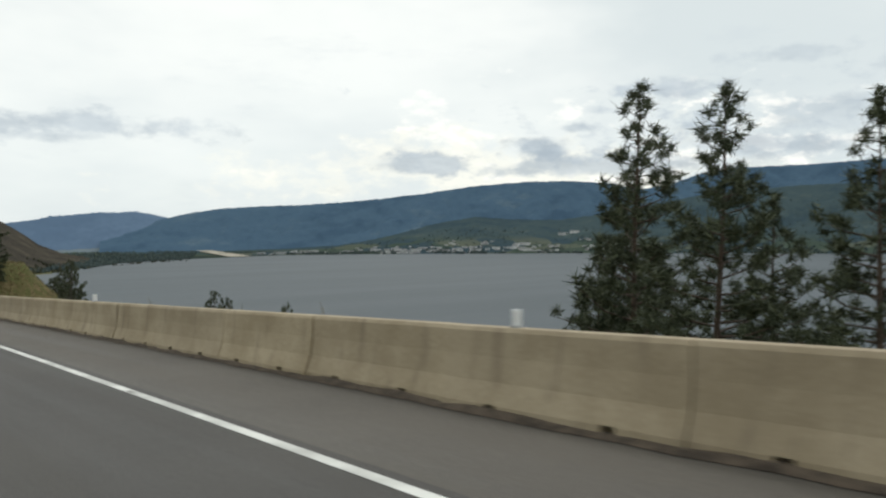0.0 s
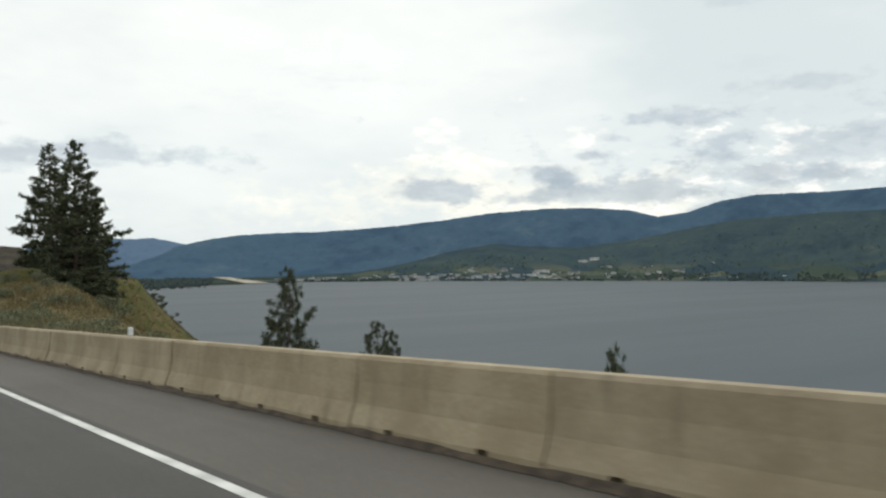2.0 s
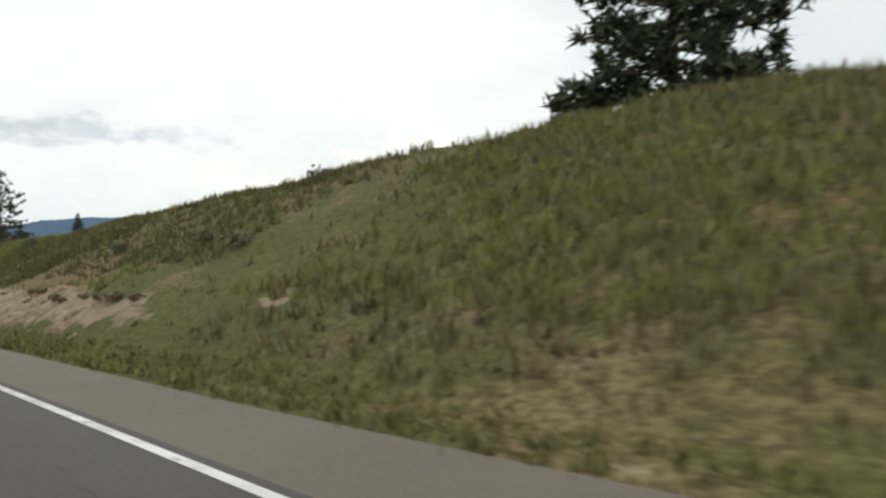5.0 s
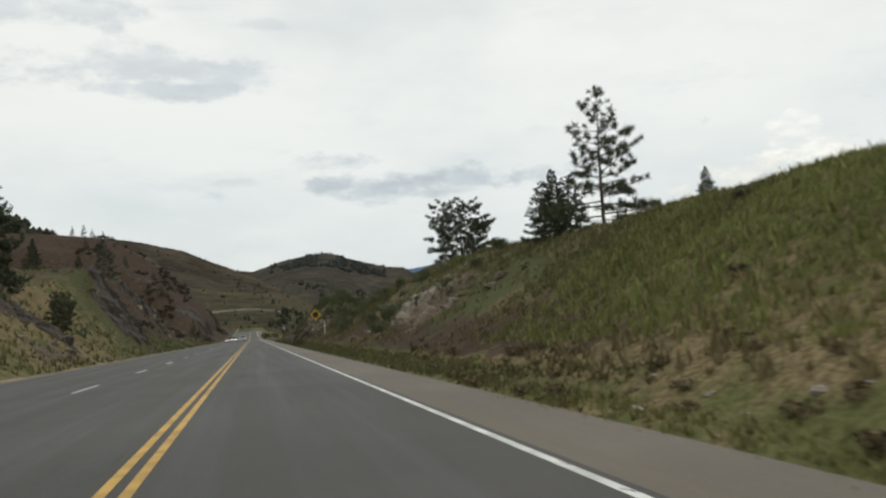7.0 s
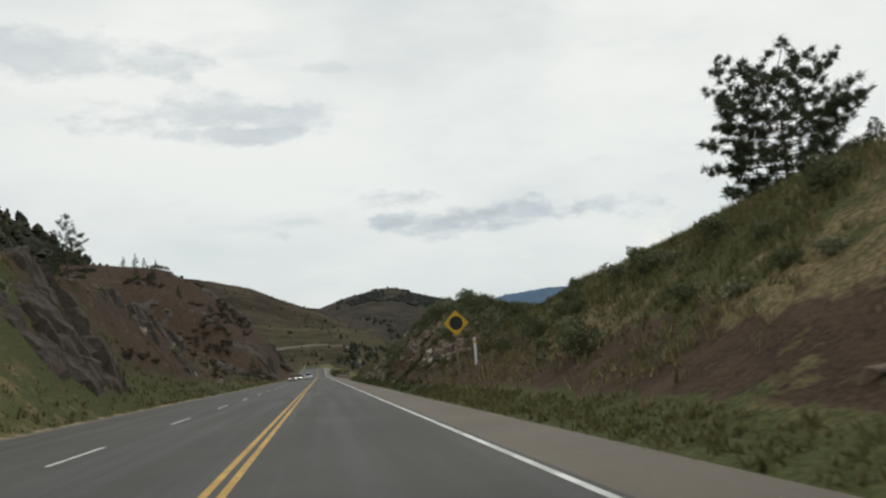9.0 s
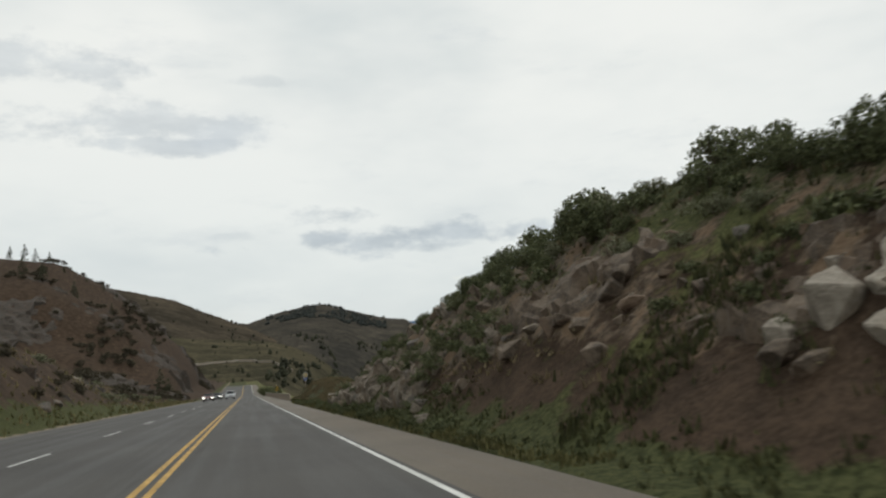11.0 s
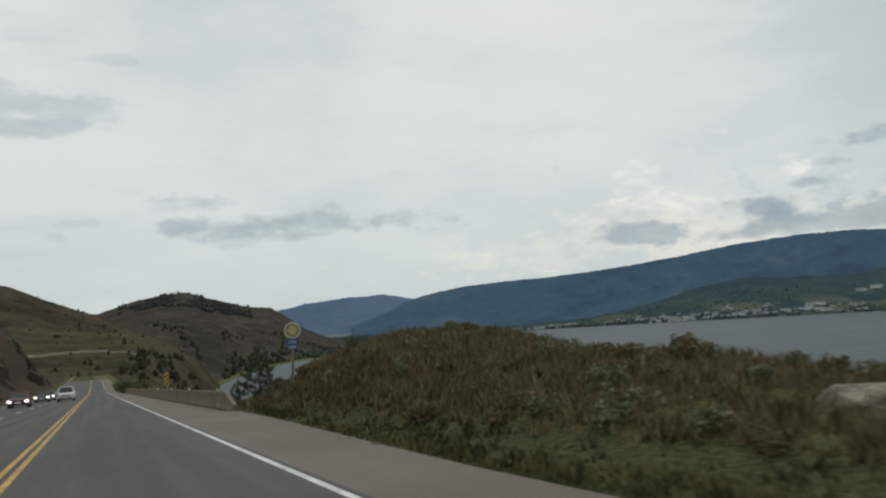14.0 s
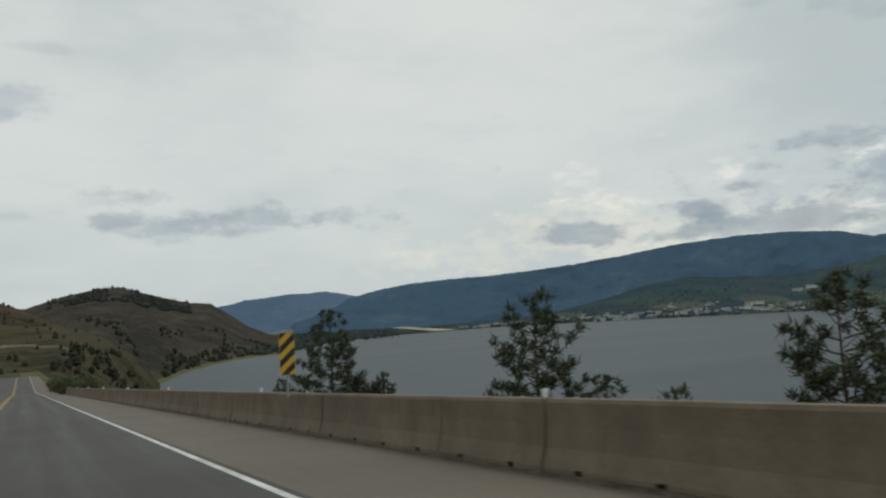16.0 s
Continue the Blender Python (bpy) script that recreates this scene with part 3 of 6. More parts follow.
def ground_z(x, y, rough=True):
    x, y = np.asarray(x, float), np.asarray(y, float)
    u = x - road_x(y)
    zr = road_z(y)
    rows = RIGHT_A + RIGHT_B
    b, uc, hc, hb = (smooth_lookup(y, rows, k) for k in (1, 2, 3, 4))
    sx = shoulder_x(y)
    # right of the road
    steep = np.clip((y - 108) / 10, 0, 1) * np.clip((176 - y) / 14, 0, 1)
    t1 = np.clip((u - sx - 0.85) / (7 - sx - 0.85), 0, 1)
    t2 = np.clip((u - 7) / (uc - 7), 0, 1)
    t3 = np.clip((u - uc) / 9, 0, 1)
    r = 0.05 * np.clip((u - sx) / 0.5, 0, 1) + b * t1 ** (1.2 - 0.5 * steep) + (hc - b) * np.sin(t2 * math.pi / 2) ** 1.15 + (hb - hc) * t3 * t3 * (3 - 2 * t3)
    far = np.maximum(u - uc - 9, 0)
    shore = np.interp(y, [s[0] for s in SHORE], [s[1] for s in SHORE])
    span = np.maximum(shore - uc - 9, 20)
    drop = np.minimum(LAKE_Z - (zr + hb), -2.0)
    right = np.where(far > 0, zr + hb + drop * np.clip(far / span, 0, None) ** 0.8, zr + r)
    right = np.maximum(right, LAKE_Z - 9)
    # left of the road
    h17, h60 = smooth_lookup(y, LEFT, 1), smooth_lookup(y, LEFT, 2)
    v = LEFT_EDGE - u
    s1, s2 = np.clip((v - 0.9) / 6.9, 0, 1), np.clip((v - 7.8) / 43, 0, 1)
    s3 = np.maximum(v - 50.7, 0)
    left = zr + h17 * (s1 ** 1.15) + (h60 - h17) * s2 ** (1 - 0.4 * np.clip((y - 420) / 60, 0, 1)) + s3 * 0.10 * np.clip(1 - s3 / 900, 0, 1)
    z = np.where(u > 0, right, left)
    flat = (u > LEFT_EDGE - 0.4) & (u < sx + 0.15)
    z = np.where(flat, zr - 0.10 - np.clip((y - 320) / 20, 0, 1) * 0.14 * (u > 0), z)
    if rough:
        away = np.clip(np.minimum(np.abs(u - sx), np.abs(u - LEFT_EDGE)) / 3, 0, 1) * ~flat
        rock = rockiness(u, y)
        z = z + away * (0.22 * fbm(x * 0.35, y * 0.35, 1) + 0.10 * fbm(x * 1.3, y * 1.3, 2, 3))
        step = fbm(x * 0.45, y * 0.28, 5, 4)
        z = z + away * np.clip(soilness(u, y), 0, 1) * (y > 100) * (0.38 * fbm(x * 0.8, y * 0.55, 15, 4) - 0.05)
        z = z + away * rock * (0.75 * np.abs(step) - 0.28 + 0.20 * fbm(x * 1.7, y * 1.2, 8, 3))
        spur = np.clip((-u - 12) / 12, 0, 1)
        z = z + spur * (1.6 * fbm(x * 0.07, y * 0.07, 11) + 2.2 * np.abs(fbm(x * 0.05, y * 0.05, 13)) - 0.8)
        distance = np.clip((np.abs(u) - 40) / 200, 0, 1)
        z = z + np.where(z > LAKE_Z + 2, distance * 4.0 * fbm(x * 0.012, y * 0.012, 9), 0)
    return z


def mesh_object(name, verts, faces, material_, parent=None, smooth=False):
    me = bpy.data.meshes.new(name)
    me.from_pydata(verts, [], faces)
    if smooth:
        me.polygons.foreach_set("use_smooth", [True] * len(me.polygons))
    me.materials.append(material_)
    ob = new(name, me)
    ob.parent = parent
    return ob


def grid_faces(nx, ny):
    i = np.arange(nx - 1)[None, :] + np.arange(ny - 1)[:, None] * nx
    i = i.ravel()
    return np.stack([i, i + 1, i + 1 + nx, i + nx], 1).tolist()


def spread(lo, hi, step, limit, growth=1.13):
    """Even steps from lo to hi, then ever wider ones out to the limits."""
    mid = list(np.arange(lo, hi + step / 2, step))
    a, s = [], step
    x = lo
    while x > -limit:
        s *= growth
        x -= s
        a.append(x)
    b, s = [], step
    x = hi
    while x < limit:
        s *= growth
        x += s
        b.append(x)
    return np.array(a[::-1] + mid + b)


gx = spread(-24, 22, 0.4, 4900)
gy = spread(-10, 420, 0.8, 4900)
GX, GY = np.meshgrid(gx, gy)
GZ = ground_z(GX, GY)
ground = mesh_object("ground", np.stack([GX.ravel(), GY.ravel(), GZ.ravel()], 1).tolist(), grid_faces(len(gx), len(gy)), M_GROUND, smooth=True)
for key, field in (("rock", rockiness), ("soil", soilness), ("earth", earthiness), ("shade_green", shade_greenness), ("dry", dryness)):
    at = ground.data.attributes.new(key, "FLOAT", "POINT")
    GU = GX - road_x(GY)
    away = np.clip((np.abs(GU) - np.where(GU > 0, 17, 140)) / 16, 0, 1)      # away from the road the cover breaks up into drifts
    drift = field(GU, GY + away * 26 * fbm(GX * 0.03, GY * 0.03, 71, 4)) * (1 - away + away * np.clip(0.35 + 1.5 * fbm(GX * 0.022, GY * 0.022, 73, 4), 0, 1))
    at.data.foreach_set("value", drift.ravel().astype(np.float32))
tagged(ground, "hilly ground of green and straw-coloured grass, soil and rock", "ground", kind="structure")


def fall(y):
    """How far the paved shoulder drops towards its outer edge."""
    return np.interp(y, [330, 345], [0.0, 0.13])


def strip(name, a, b, y0, y1, lift, material_, step=4.0, drop=None):
    """A band along the road between two offsets (numbers or functions of y)."""
    ys = np.append(np.arange(y0, y1, step), y1)
    fa = a(ys) if callable(a) else np.full_like(ys, a)
    fb = b(ys) if callable(b) else np.full_like(ys, b)
    z = road_z(ys) + lift
    x = road_x(ys)
    verts = np.concatenate([np.stack([x + fa, ys, z], 1), np.stack([x + fb, ys, z - (drop(ys) if drop else 0)], 1)])
    n = len(ys)
    low = verts.copy()
    low[:, 2] -= 0.25 if lift < 0.003 else lift
    faces = [[i, n + i, n + i + 1, i + 1] for i in range(n - 1)]
    if lift < 0.003:
        faces += [[i, i + 1, 2 * n + i + 1, 2 * n + i] for i in range(n - 1)] + [[n + i + 1, n + i, 3 * n + i, 3 * n + i + 1] for i in range(n - 1)]
        verts = np.concatenate([verts, low])
    return mesh_object(name, verts.tolist(), faces, material_)


ROAD_END = 660
tagged(strip("road", LEFT_EDGE, 2.49, -60, ROAD_END, 0.0, M_ASPHALT), "grey worn asphalt three-lane highway going downhill", "road", kind="structure")
tagged(strip("upper_shoulder", 2.492, shoulder_x, -60, 101, -0.004, M_OLDASPHALT), "grey asphalt road shoulder beside the barrier", "shoulder", kind="structure")
tagged(strip("shoulder", 2.492, shoulder_x, 101, ROAD_END, -0.004, M_SHOULDER, 4.0, fall), "pale sandy paved road shoulder", "shoulder", kind="structure")
tagged(strip("edge_line", EDGE_LINE - 0.05, EDGE_LINE + 0.05, -60, ROAD_END, 0.004, M_WHITE), "solid white painted edge line on asphalt", "road marking", kind="structure")
for side in (-0.108, 0.108):
    tagged(strip("centre_line", CENTRE + side - 0.053, CENTRE + side + 0.053, -60, ROAD_END, 0.004, M_YELLOW), "solid yellow painted centre line on asphalt",
           "road marking", "double centre line", "structure")
tagged(strip("gravel_edge", LEFT_EDGE - 0.55, LEFT_EDGE + 0.002, -60, ROAD_END, -0.01, M_SHOULDER), "pale gravel edge of the uphill lane", "shoulder", kind="structure")
for k in range(-3, 46):
    y0 = 165.1 + 12.0 * (k - 15)
    tagged(strip("lane_dash", LANE_LINE - 0.05, LANE_LINE + 0.05, y0, y0 + 3.8, 0.004, M_WHITE, 2.0), "short white painted lane dash on asphalt", "road marking",
           "dashes of the lane line", "structure")

# the lake
lx, ly = spread(60, 400, 40, 4700, 1.3), spread(-200, 1500, 60, 4700, 1.3)
lx = lx[lx > 40]
LX, LY = np.meshgrid(lx, ly)
lake = mesh_object("lake", np.stack([LX.ravel(), LY.ravel(), np.full(LX.size, LAKE_Z)], 1).tolist(), grid_faces(len(lx), len(ly)), M_WATER, smooth=True)
tagged(lake, "wide grey-blue rippled lake under an overcast sky", "lake", kind="structure")


class Hill:
    """A hill whose skyline is given by azimuth and elevation from a place on the road, at a distance."""

    def __init__(self, origin, skyline, front, ridge, foot, power=1.0, wild=0.06, seed=1, ridge_at=None):
        self.o, self.front, self.ridge, self.foot, self.power, self.wild, self.seed = origin, front, ridge, foot, power, wild, seed
        self.az, self.el = np.array([s[0] for s in skyline], float), np.array([s[1] for s in skyline], float)
        self.ridge_at = ridge_at

    def base(self, a, value):
        return np.interp(a, [v[0] for v in value], [v[1] for v in value]) if isinstance(value, tuple) else np.full_like(np.asarray(a, float), value)

    def top(self, a):
        # eased skyline with small teeth
        e = np.interp(a, self.az, self.el)
        return e

    def height(self, a, f):
        """f: 0 at the foot, 1 at the ridge, past 1 behind it."""
        crest = self.o[2] + np.tan(np.radians(self.top(a))) * self.ridge
        fade = np.clip(np.minimum(a - self.az[0], self.az[-1] - a) / 1.0, 0, 1)
        g = np.clip(f, 0, 1) ** self.power
        n = fbm(a * 1.1 + self.seed * 3.1, f * 6.0, self.seed, 5) + 0.5 * fbm(a * 3.1, f * 14.0 + 3, self.seed + 3, 4)
        foot = self.base(a, self.foot)
        body = g * (crest - foot)
        n = n * self.wild * np.abs(crest - foot) * np.sin(np.clip(f, 0, 1) * math.pi) ** 0.8
        back = np.where(f > 1, (f - 1) * -0.9 * (crest - foot), 0)
        return foot + body + n * fade + back

    def place(self, a, f):
        r0 = float(self.base(np.array([a]), self.front)[0])
        r = r0 + (self.ridge - r0) * f
        return (self.o[0] + r * math.sin(radians(a)), self.o[1] + r * math.cos(radians(a)), float(self.height(np.array([a]), np.array([f]))[0]))

    def build(self, name, label, material_, na=260, nf=60):
        a, f = np.linspace(self.az[0], self.az[-1], na), np.concatenate([np.linspace(0, 1, nf), [1.06, 1.15, 1.3]])
        A, F = np.meshgrid(a, f)
        R0 = self.base(A, self.front)
        Rr = R0 + (self.ridge - R0) * F
        x, y = self.o[0] + Rr * np.sin(np.radians(A)), self.o[1] + Rr * np.cos(np.radians(A))
        z = self.height(A, F) + np.where(F >= 0.97, 0.012 * np.tan(np.radians(1)) * self.ridge * fbm(A * 14, F, self.seed + 7, 3) * 4, 0)
        ob = mesh_object(name, np.stack([x.ravel(), y.ravel(), z.ravel()], 1).tolist(), grid_faces(na, len(f)), material_, smooth=True)
        return tagged(ob, label, "hill", kind="structure")


FAR_RANGE = Hill((0, 190, -8), ((6, 0.6), (10, 1.1), (12.4, 1.40), (13.4, 1.66), (14.6, 1.74), (16.5, 1.95), (17.6, 1.92), (18.7, 2.02), (19.6, 1.84), (20.8, 1.60), (22.5, 1.3), (26, 0.8)), 4300, 4720, LAKE_Z + 2, 0.9, 0.04, 6)
FAR_RANGE.build("far_mountain_range", "mountain range at the head of the lake, pale blue haze put into its colour", M_FARRANGE, 200, 30)
MOUNTAIN = Hill((0, 190, -8), ((16.5, 0.3), (18.5, 0.9), (20.5, 1.48), (21.4, 1.70), (22.5, 1.95), (24.7, 2.25), (27.4, 2.42), (30, 2.48),
                               (33.2, 2.70), (36, 2.95), (39, 3.30), (42.8, 3.83), (46.6, 4.10), (49.5, 4.10), (52.5, 3.90), (54.5, 3.40), (56.5, 3.65), (58.6, 4.36),
                               (61, 4.73), (65.5, 4.75), (72, 5.0), (84, 4.0), (100, 2)), 3900, 4650, LAKE_Z + 2, 0.95, 0.09, 4)
MOUNTAIN.build("mountain_range", "forested mountain range beyond the lake, blue haze put into its colour", M_MOUNTAIN, 500, 50)
FOOTHILL = Hill((0, 190, -8), ((12, -0.8), (20, -0.72), (25, -0.70), (29, -0.55), (33, -0.3), (37, 0.4), (40, 1.1), (43, 1.6), (45.5, 1.4), (49, 1.3), (53, 1.8), (57, 2.6), (60, 3.1),
                               (65, 3.4), (75, 3.6), (90, 2)), 3150, 4150, LAKE_Z + 1, 1.25, 0.09, 9)
FOOTHILL.build("wooded_foothills", "wooded foothills above the far lake shore, tinted bluish for haze", M_FOOTHILL, 420, 50)
PEAK = Hill((0, 290, -14), ((-4, 1.2), (-1.2, 1.9), (0.2, 1.75), (2.4, 2.46), (4.2, 2.82), (5.6, 2.92), (7.5, 2.38), (9, 1.95), (10.2, 1.70), (11.3, 1.62), (12.4, 0.9),
                            (13.6, 0.0), (15, -0.6), (17, -1.1), (20, -1.7), (24, -2.1), (27, -2.3)), ((-4, 900), (5, 900), (7.2, 850), (9.2, 1090), (12.6, 1420), (16, 1540), (20, 2050), (22, 2250), (27, 2400)), 2500,
            ((-4, -40), (4, -44), (7, LAKE_Z - 3), (27, LAKE_Z - 3)), 1.1, 0.05, 12)
PEAK.build("brown_peak", "rounded brown hill with a small peak", M_PEAK, 300, 60)
PLAIN = Hill((0, 190, -8), ((11, -0.80), (16, -0.83), (24, -0.84), (30, -0.83), (37, -0.80)), ((11, 1500), (14, 1650), (16.5, 1850), (18.3, 2250), (21, 2450), (23.4, 2560), (26.5, 2780), (28.8, 3000), (32, 3100), (37, 3140)),
             3900, LAKE_Z - 0.5, 0.8, 0.03, 14)
PLAIN.build("valley_plain", "flat green farmland and woods at the head of the lake", M_PLAIN, 240, 50)
# added sloping strip in place of distant water, shaped to fit the camera's view
FAR_WATER = Hill((0, 190, -8), ((11, -1.1), (14, -0.60), (17, -0.48), (25, -0.50), (29, -0.95)), 4150, 4290, LAKE_Z + 2, 1.0, 0.0, 16)
FAR_WATER.build("far_flats", "thin pale strip for distant water below the blue range, tilted to fit the view", M_FARWATER, 120, 8)
SADDLE = Hill((0, 290, -14), ((-30, 5), (-16, 5.3), (-9, 4.6), (-7.6, 4.35), (-4.7, 3.65), (-2.9, 2.85), (-1.2, 2.15), (0.2, 1.6), (1.6, 0.9), (3.2, 0.1), (5.5, -1.0)),
              800, 1500, -40, 1.2, 0.05, 15)
SADDLE.build("brown_saddle_hill", "long brown hill sloping down to a saddle", M_BROWNHILL, 240, 50)
BENCH = Hill((0, 290, -14), ((-16, 2.0), (-8, 1.6), (-5.4, 1.30), (-3.5, 1.0), (-1.0, 0.85), (1.7, 0.60), (3.5, 0.1), (4.8, -0.5), (6.0, -1.3), (7.0, -2.4), (7.8, -3.6)),
             ((-16, 420), (4, 420), (7.8, 720)), 900, ((-16, -34), (2, -35), (5, -48), (6.6, LAKE_Z - 3), (7.8, LAKE_Z - 3)), 1.0, 0.05, 18)
BENCH.build("green_bench_hill", "dull green hillside with scattered shrubs beyond the road", M_GREENHILL, 260, 60)
CRAG = Hill((0, 176, -8), ((-75, 12), (-45, 15), (-30, 13.5), (-22, 11.0), (-20.2, 9.1), (-17.6, 7.6), (-15.6, 6.1), (-13.6, 4.8), (-11.5, 3.6), (-9, 2.0), (-6, 0)),
            360, 640, -16, 1.1, 0.09, 21)
CRAG.build("rocky_crag", "steep grey rocky hill with pines along its ridge", M_ROCKHILL, 260, 60)

# ---- helpers for things ----


def empty(name, matrix, label, category, group=""):
    ob = new(name)
    ob.matrix_basis = matrix
    return tagged(ob, label, category, group)


def part(name, bm, material_, parent, label=""):
    me = bpy.data.meshes.new(name)
    bm.to_mesh(me)
    bm.free()
    me.materials.append(material_)
    ob = new(name, me)
    ob.parent = parent
    return tagged(ob, label) if label else ob


def box(bm, x0, x1, y0, y1, z0, z1, bevel=0.0):
    made = bmesh.ops.create_cube(bm, size=1.0)
    for v in made["verts"]:
        v.co = Vector((x0 + (v.co.x + 0.5) * (x1 - x0), y0 + (v.co.y + 0.5) * (y1 - y0), z0 + (v.co.z + 0.5) * (z1 - z0)))
    if bevel:
        edges = list({e for v in made["verts"] for e in v.link_edges})
        bmesh.ops.bevel(bm, geom=edges, offset=bevel, segments=2, affect="EDGES", profile=0.6)
    return bm


def rod(bm, a, b, r0, r1, sides=8):
    a, b = Vector(a), Vector(b)
    d = (b - a)
    q = d.to_track_quat("Z", "Y").to_matrix()
    rings = []
    for p, r in ((a, r0), (b, r1)):
        rings.append([bm.verts.new(p + q @ Vector((r * math.cos(k * 2 * math.pi / sides), r * math.sin(k * 2 * math.pi / sides), 0))) for k in range(sides)])
    for k in range(sides):
        bm.faces.new((rings[0][k], rings[0][(k + 1) % sides], rings[1][(k + 1) % sides], rings[1][k]))
    bm.faces.new(rings[0][::-1])
    bm.faces.new(rings[1])
    return bm


def gz(x, y):
    return float(ground_z(np.array([x]), np.array([y]))[0])


def rz_(y):
    return float(road_z(y))


# ---- concrete roadside barriers ----
def barrier_mesh(taper=False, deep=0.0):
    """A precast unit: sloped faces, drain notches in the foot, worn top edges."""
    L = 2.49
    prof = [(0.0, 0.0), (0.005, 0.075), (0.075, 0.25), (0.105, 0.45), (0.115, 0.655), (0.135, 0.688), (0.255, 0.690), (0.280, 0.655), (0.29, 0.45), (0.32, 0.25),
            (0.39, 0.075), (0.40, 0.0)]
    cuts = [(0.0, 0), (0.010, 0), (0.55, 0), (0.56, 1), (0.68, 1), (0.69, 0), (1.78, 0), (1.79, 1), (1.91, 1), (1.92, 0), (L - 0.012, 0), (L, 0)]
    bm = bmesh.new()
    rings = []
    for k, (y, notch) in enumerate(cuts):
        inset = 0.007 if k in (0, len(cuts) - 1) else 0.0
        ring = []
        for i, (x, z) in enumerate(prof):
            if notch and i in (0, 1, 10, 11):
                z = 0.082 + 0.012 * (i in (1, 10))
            h = 1.0
            if taper:
                h = 0.22 + 0.78 * y / L
            ring.append(bm.verts.new((x + inset * (1 if x < 0.2 else -1), y, ((z if z < 0.1 else 0.1 + (z - 0.1) * h) - inset * (z > 0.6)) * (0.69 + deep) / 0.69 - deep)))
        rings.append(ring)
    for a, b in zip(rings, rings[1:]):
        for i in range(len(prof)):
            j = (i + 1) % len(prof)
            bm.faces.new((a[i], a[j], b[j], b[i]))
    bm.faces.new(rings[0])
    bm.faces.new(rings[-1][::-1])
    bmesh.ops.recalc_face_normals(bm, faces=bm.faces)
    me = bpy.data.meshes.new("concrete_barrier")
    bm.to_mesh(me)
    bm.free()
    return me


BARRIER, BARRIER_LOW, BARRIER_END = barrier_mesh(), barrier_mesh(False, 0.125), barrier_mesh(True, 0.125)
for me, m in ((BARRIER, M_CONCRETE), (BARRIER_LOW, M_DIMMED), (BARRIER_END, M_DIMMED)):
    me.materials.append(m)


def barrier_u(y):
    return np.interp(y, [-40, 100, 340, 600], [4.06, 4.06, 5.05, 5.05])


def barrier_run(y0, y1, group, first_taper=False, last_taper=False):
    ys = np.arange(y0, y1, 2.5)
    for k, y in enumerate(ys):
        a, b = float(road_x(y) + barrier_u(y)), float(road_x(y + 2.5) + barrier_u(y + 2.5))
        za, zb = rz_(y), rz_(y + 2.5)
        end = (k == 0 and first_taper)
        ob = new("concrete_barrier", BARRIER_END if end else BARRIER if y < 200 else BARRIER_LOW)
        ob.matrix_basis = (Matrix.Translation((a + 0.012 * math.sin(k * 2.3), y, za - 0.004)) @ Matrix.Rotation(-math.atan2(b - a, 2.5) + 0.003 * math.sin(k * 1.7), 4, "Z")
                           @ Matrix.Rotation(math.atan2(zb - za, 2.5), 4, "X"))
        tagged(ob, "sloping end unit of a weathered concrete barrier" if end else "weathered tan concrete roadside barrier unit with drain notches" if y < 200 else "brown-grey concrete roadside barrier unit, colour darkened for windshield dimming", "barrier", group)


barrier_run(-37.08, 99.5, "barrier units by the upper lake view")
barrier_run(342.0, 560, "barrier units by the lower lake view", True)


def debris(name, y0, y1, seed):
    """Dark grit and weeds swept up along the foot of the barrier."""
    ys = np.arange(y0, y1, 0.35)
    r = np.random.default_rng(seed)
    w, h = 0.07 + 0.07 * r.random(len(ys)), 0.025 + 0.035 * r.random(len(ys))
    x0 = road_x(ys) + barrier_u(ys) + 0.02
    z = road_z(ys) - 0.97 * fall(ys)
    rows = [np.stack([x0 - w, ys, z + 0.002], 1), np.stack([x0 - w * 0.5, ys, z + h * 0.7], 1), np.stack([x0, ys, z + h], 1)]
    n = len(ys)
    faces = [[k * n + i, (k + 1) * n + i, (k + 1) * n + i + 1, k * n + i + 1] for k in range(2) for i in range(n - 1)]
    ob = mesh_object(name, np.concatenate(rows).tolist(), faces, M_GRIT)
    return tagged(ob, "dark grit and dead weeds along the barrier foot", "debris", kind="stuff")


M_GRIT = plain("dark_grit", (0.040, 0.030, 0.022), (0.12, 0.092, 0.066), 8.0, 0.95, 0, 0.8, 60)
debris("grit_ridge", -38, 98, 3)
debris("grit_ridge", 344, 560, 4)


# ---- delineators on the barriers ----
def delineator(y, group, tall):
    u = float(barrier_u(y)) + 0.195
    base = empty("delineator", pose(float(road_x(y)) + u, y, rz_(y) + 0.683), "small white reflector plate on the barrier top", "delineator", group)
    part("foot", box(bmesh.new(), -0.04, 0.04, -0.04, 0.04, 0, 0.02, 0.004), M_GALV, base)
    part("plate", box(bmesh.new(), -0.042, 0.042, -0.012, 0.012, 0.018, tall, 0.006), M_DELIN, base)
    part("reflector", box(bmesh.new(), -0.034, 0.034, -0.018, -0.0125, tall - 0.055, tall - 0.008, 0.002), M_DELIN, base, "pale reflective strip")


for y in (4.65, 17.3, 29.4, 44.0, 57.6, 72.4, 86.6):
    delineator(y, "reflectors on the upper barrier", 0.15)
for y in (347.05, 359.6, 371.8, 386.0, 400.0, 415.0, 430.0, 446.0, 462.0):
    delineator(y, "reflectors on the lower barrier", 0.105)


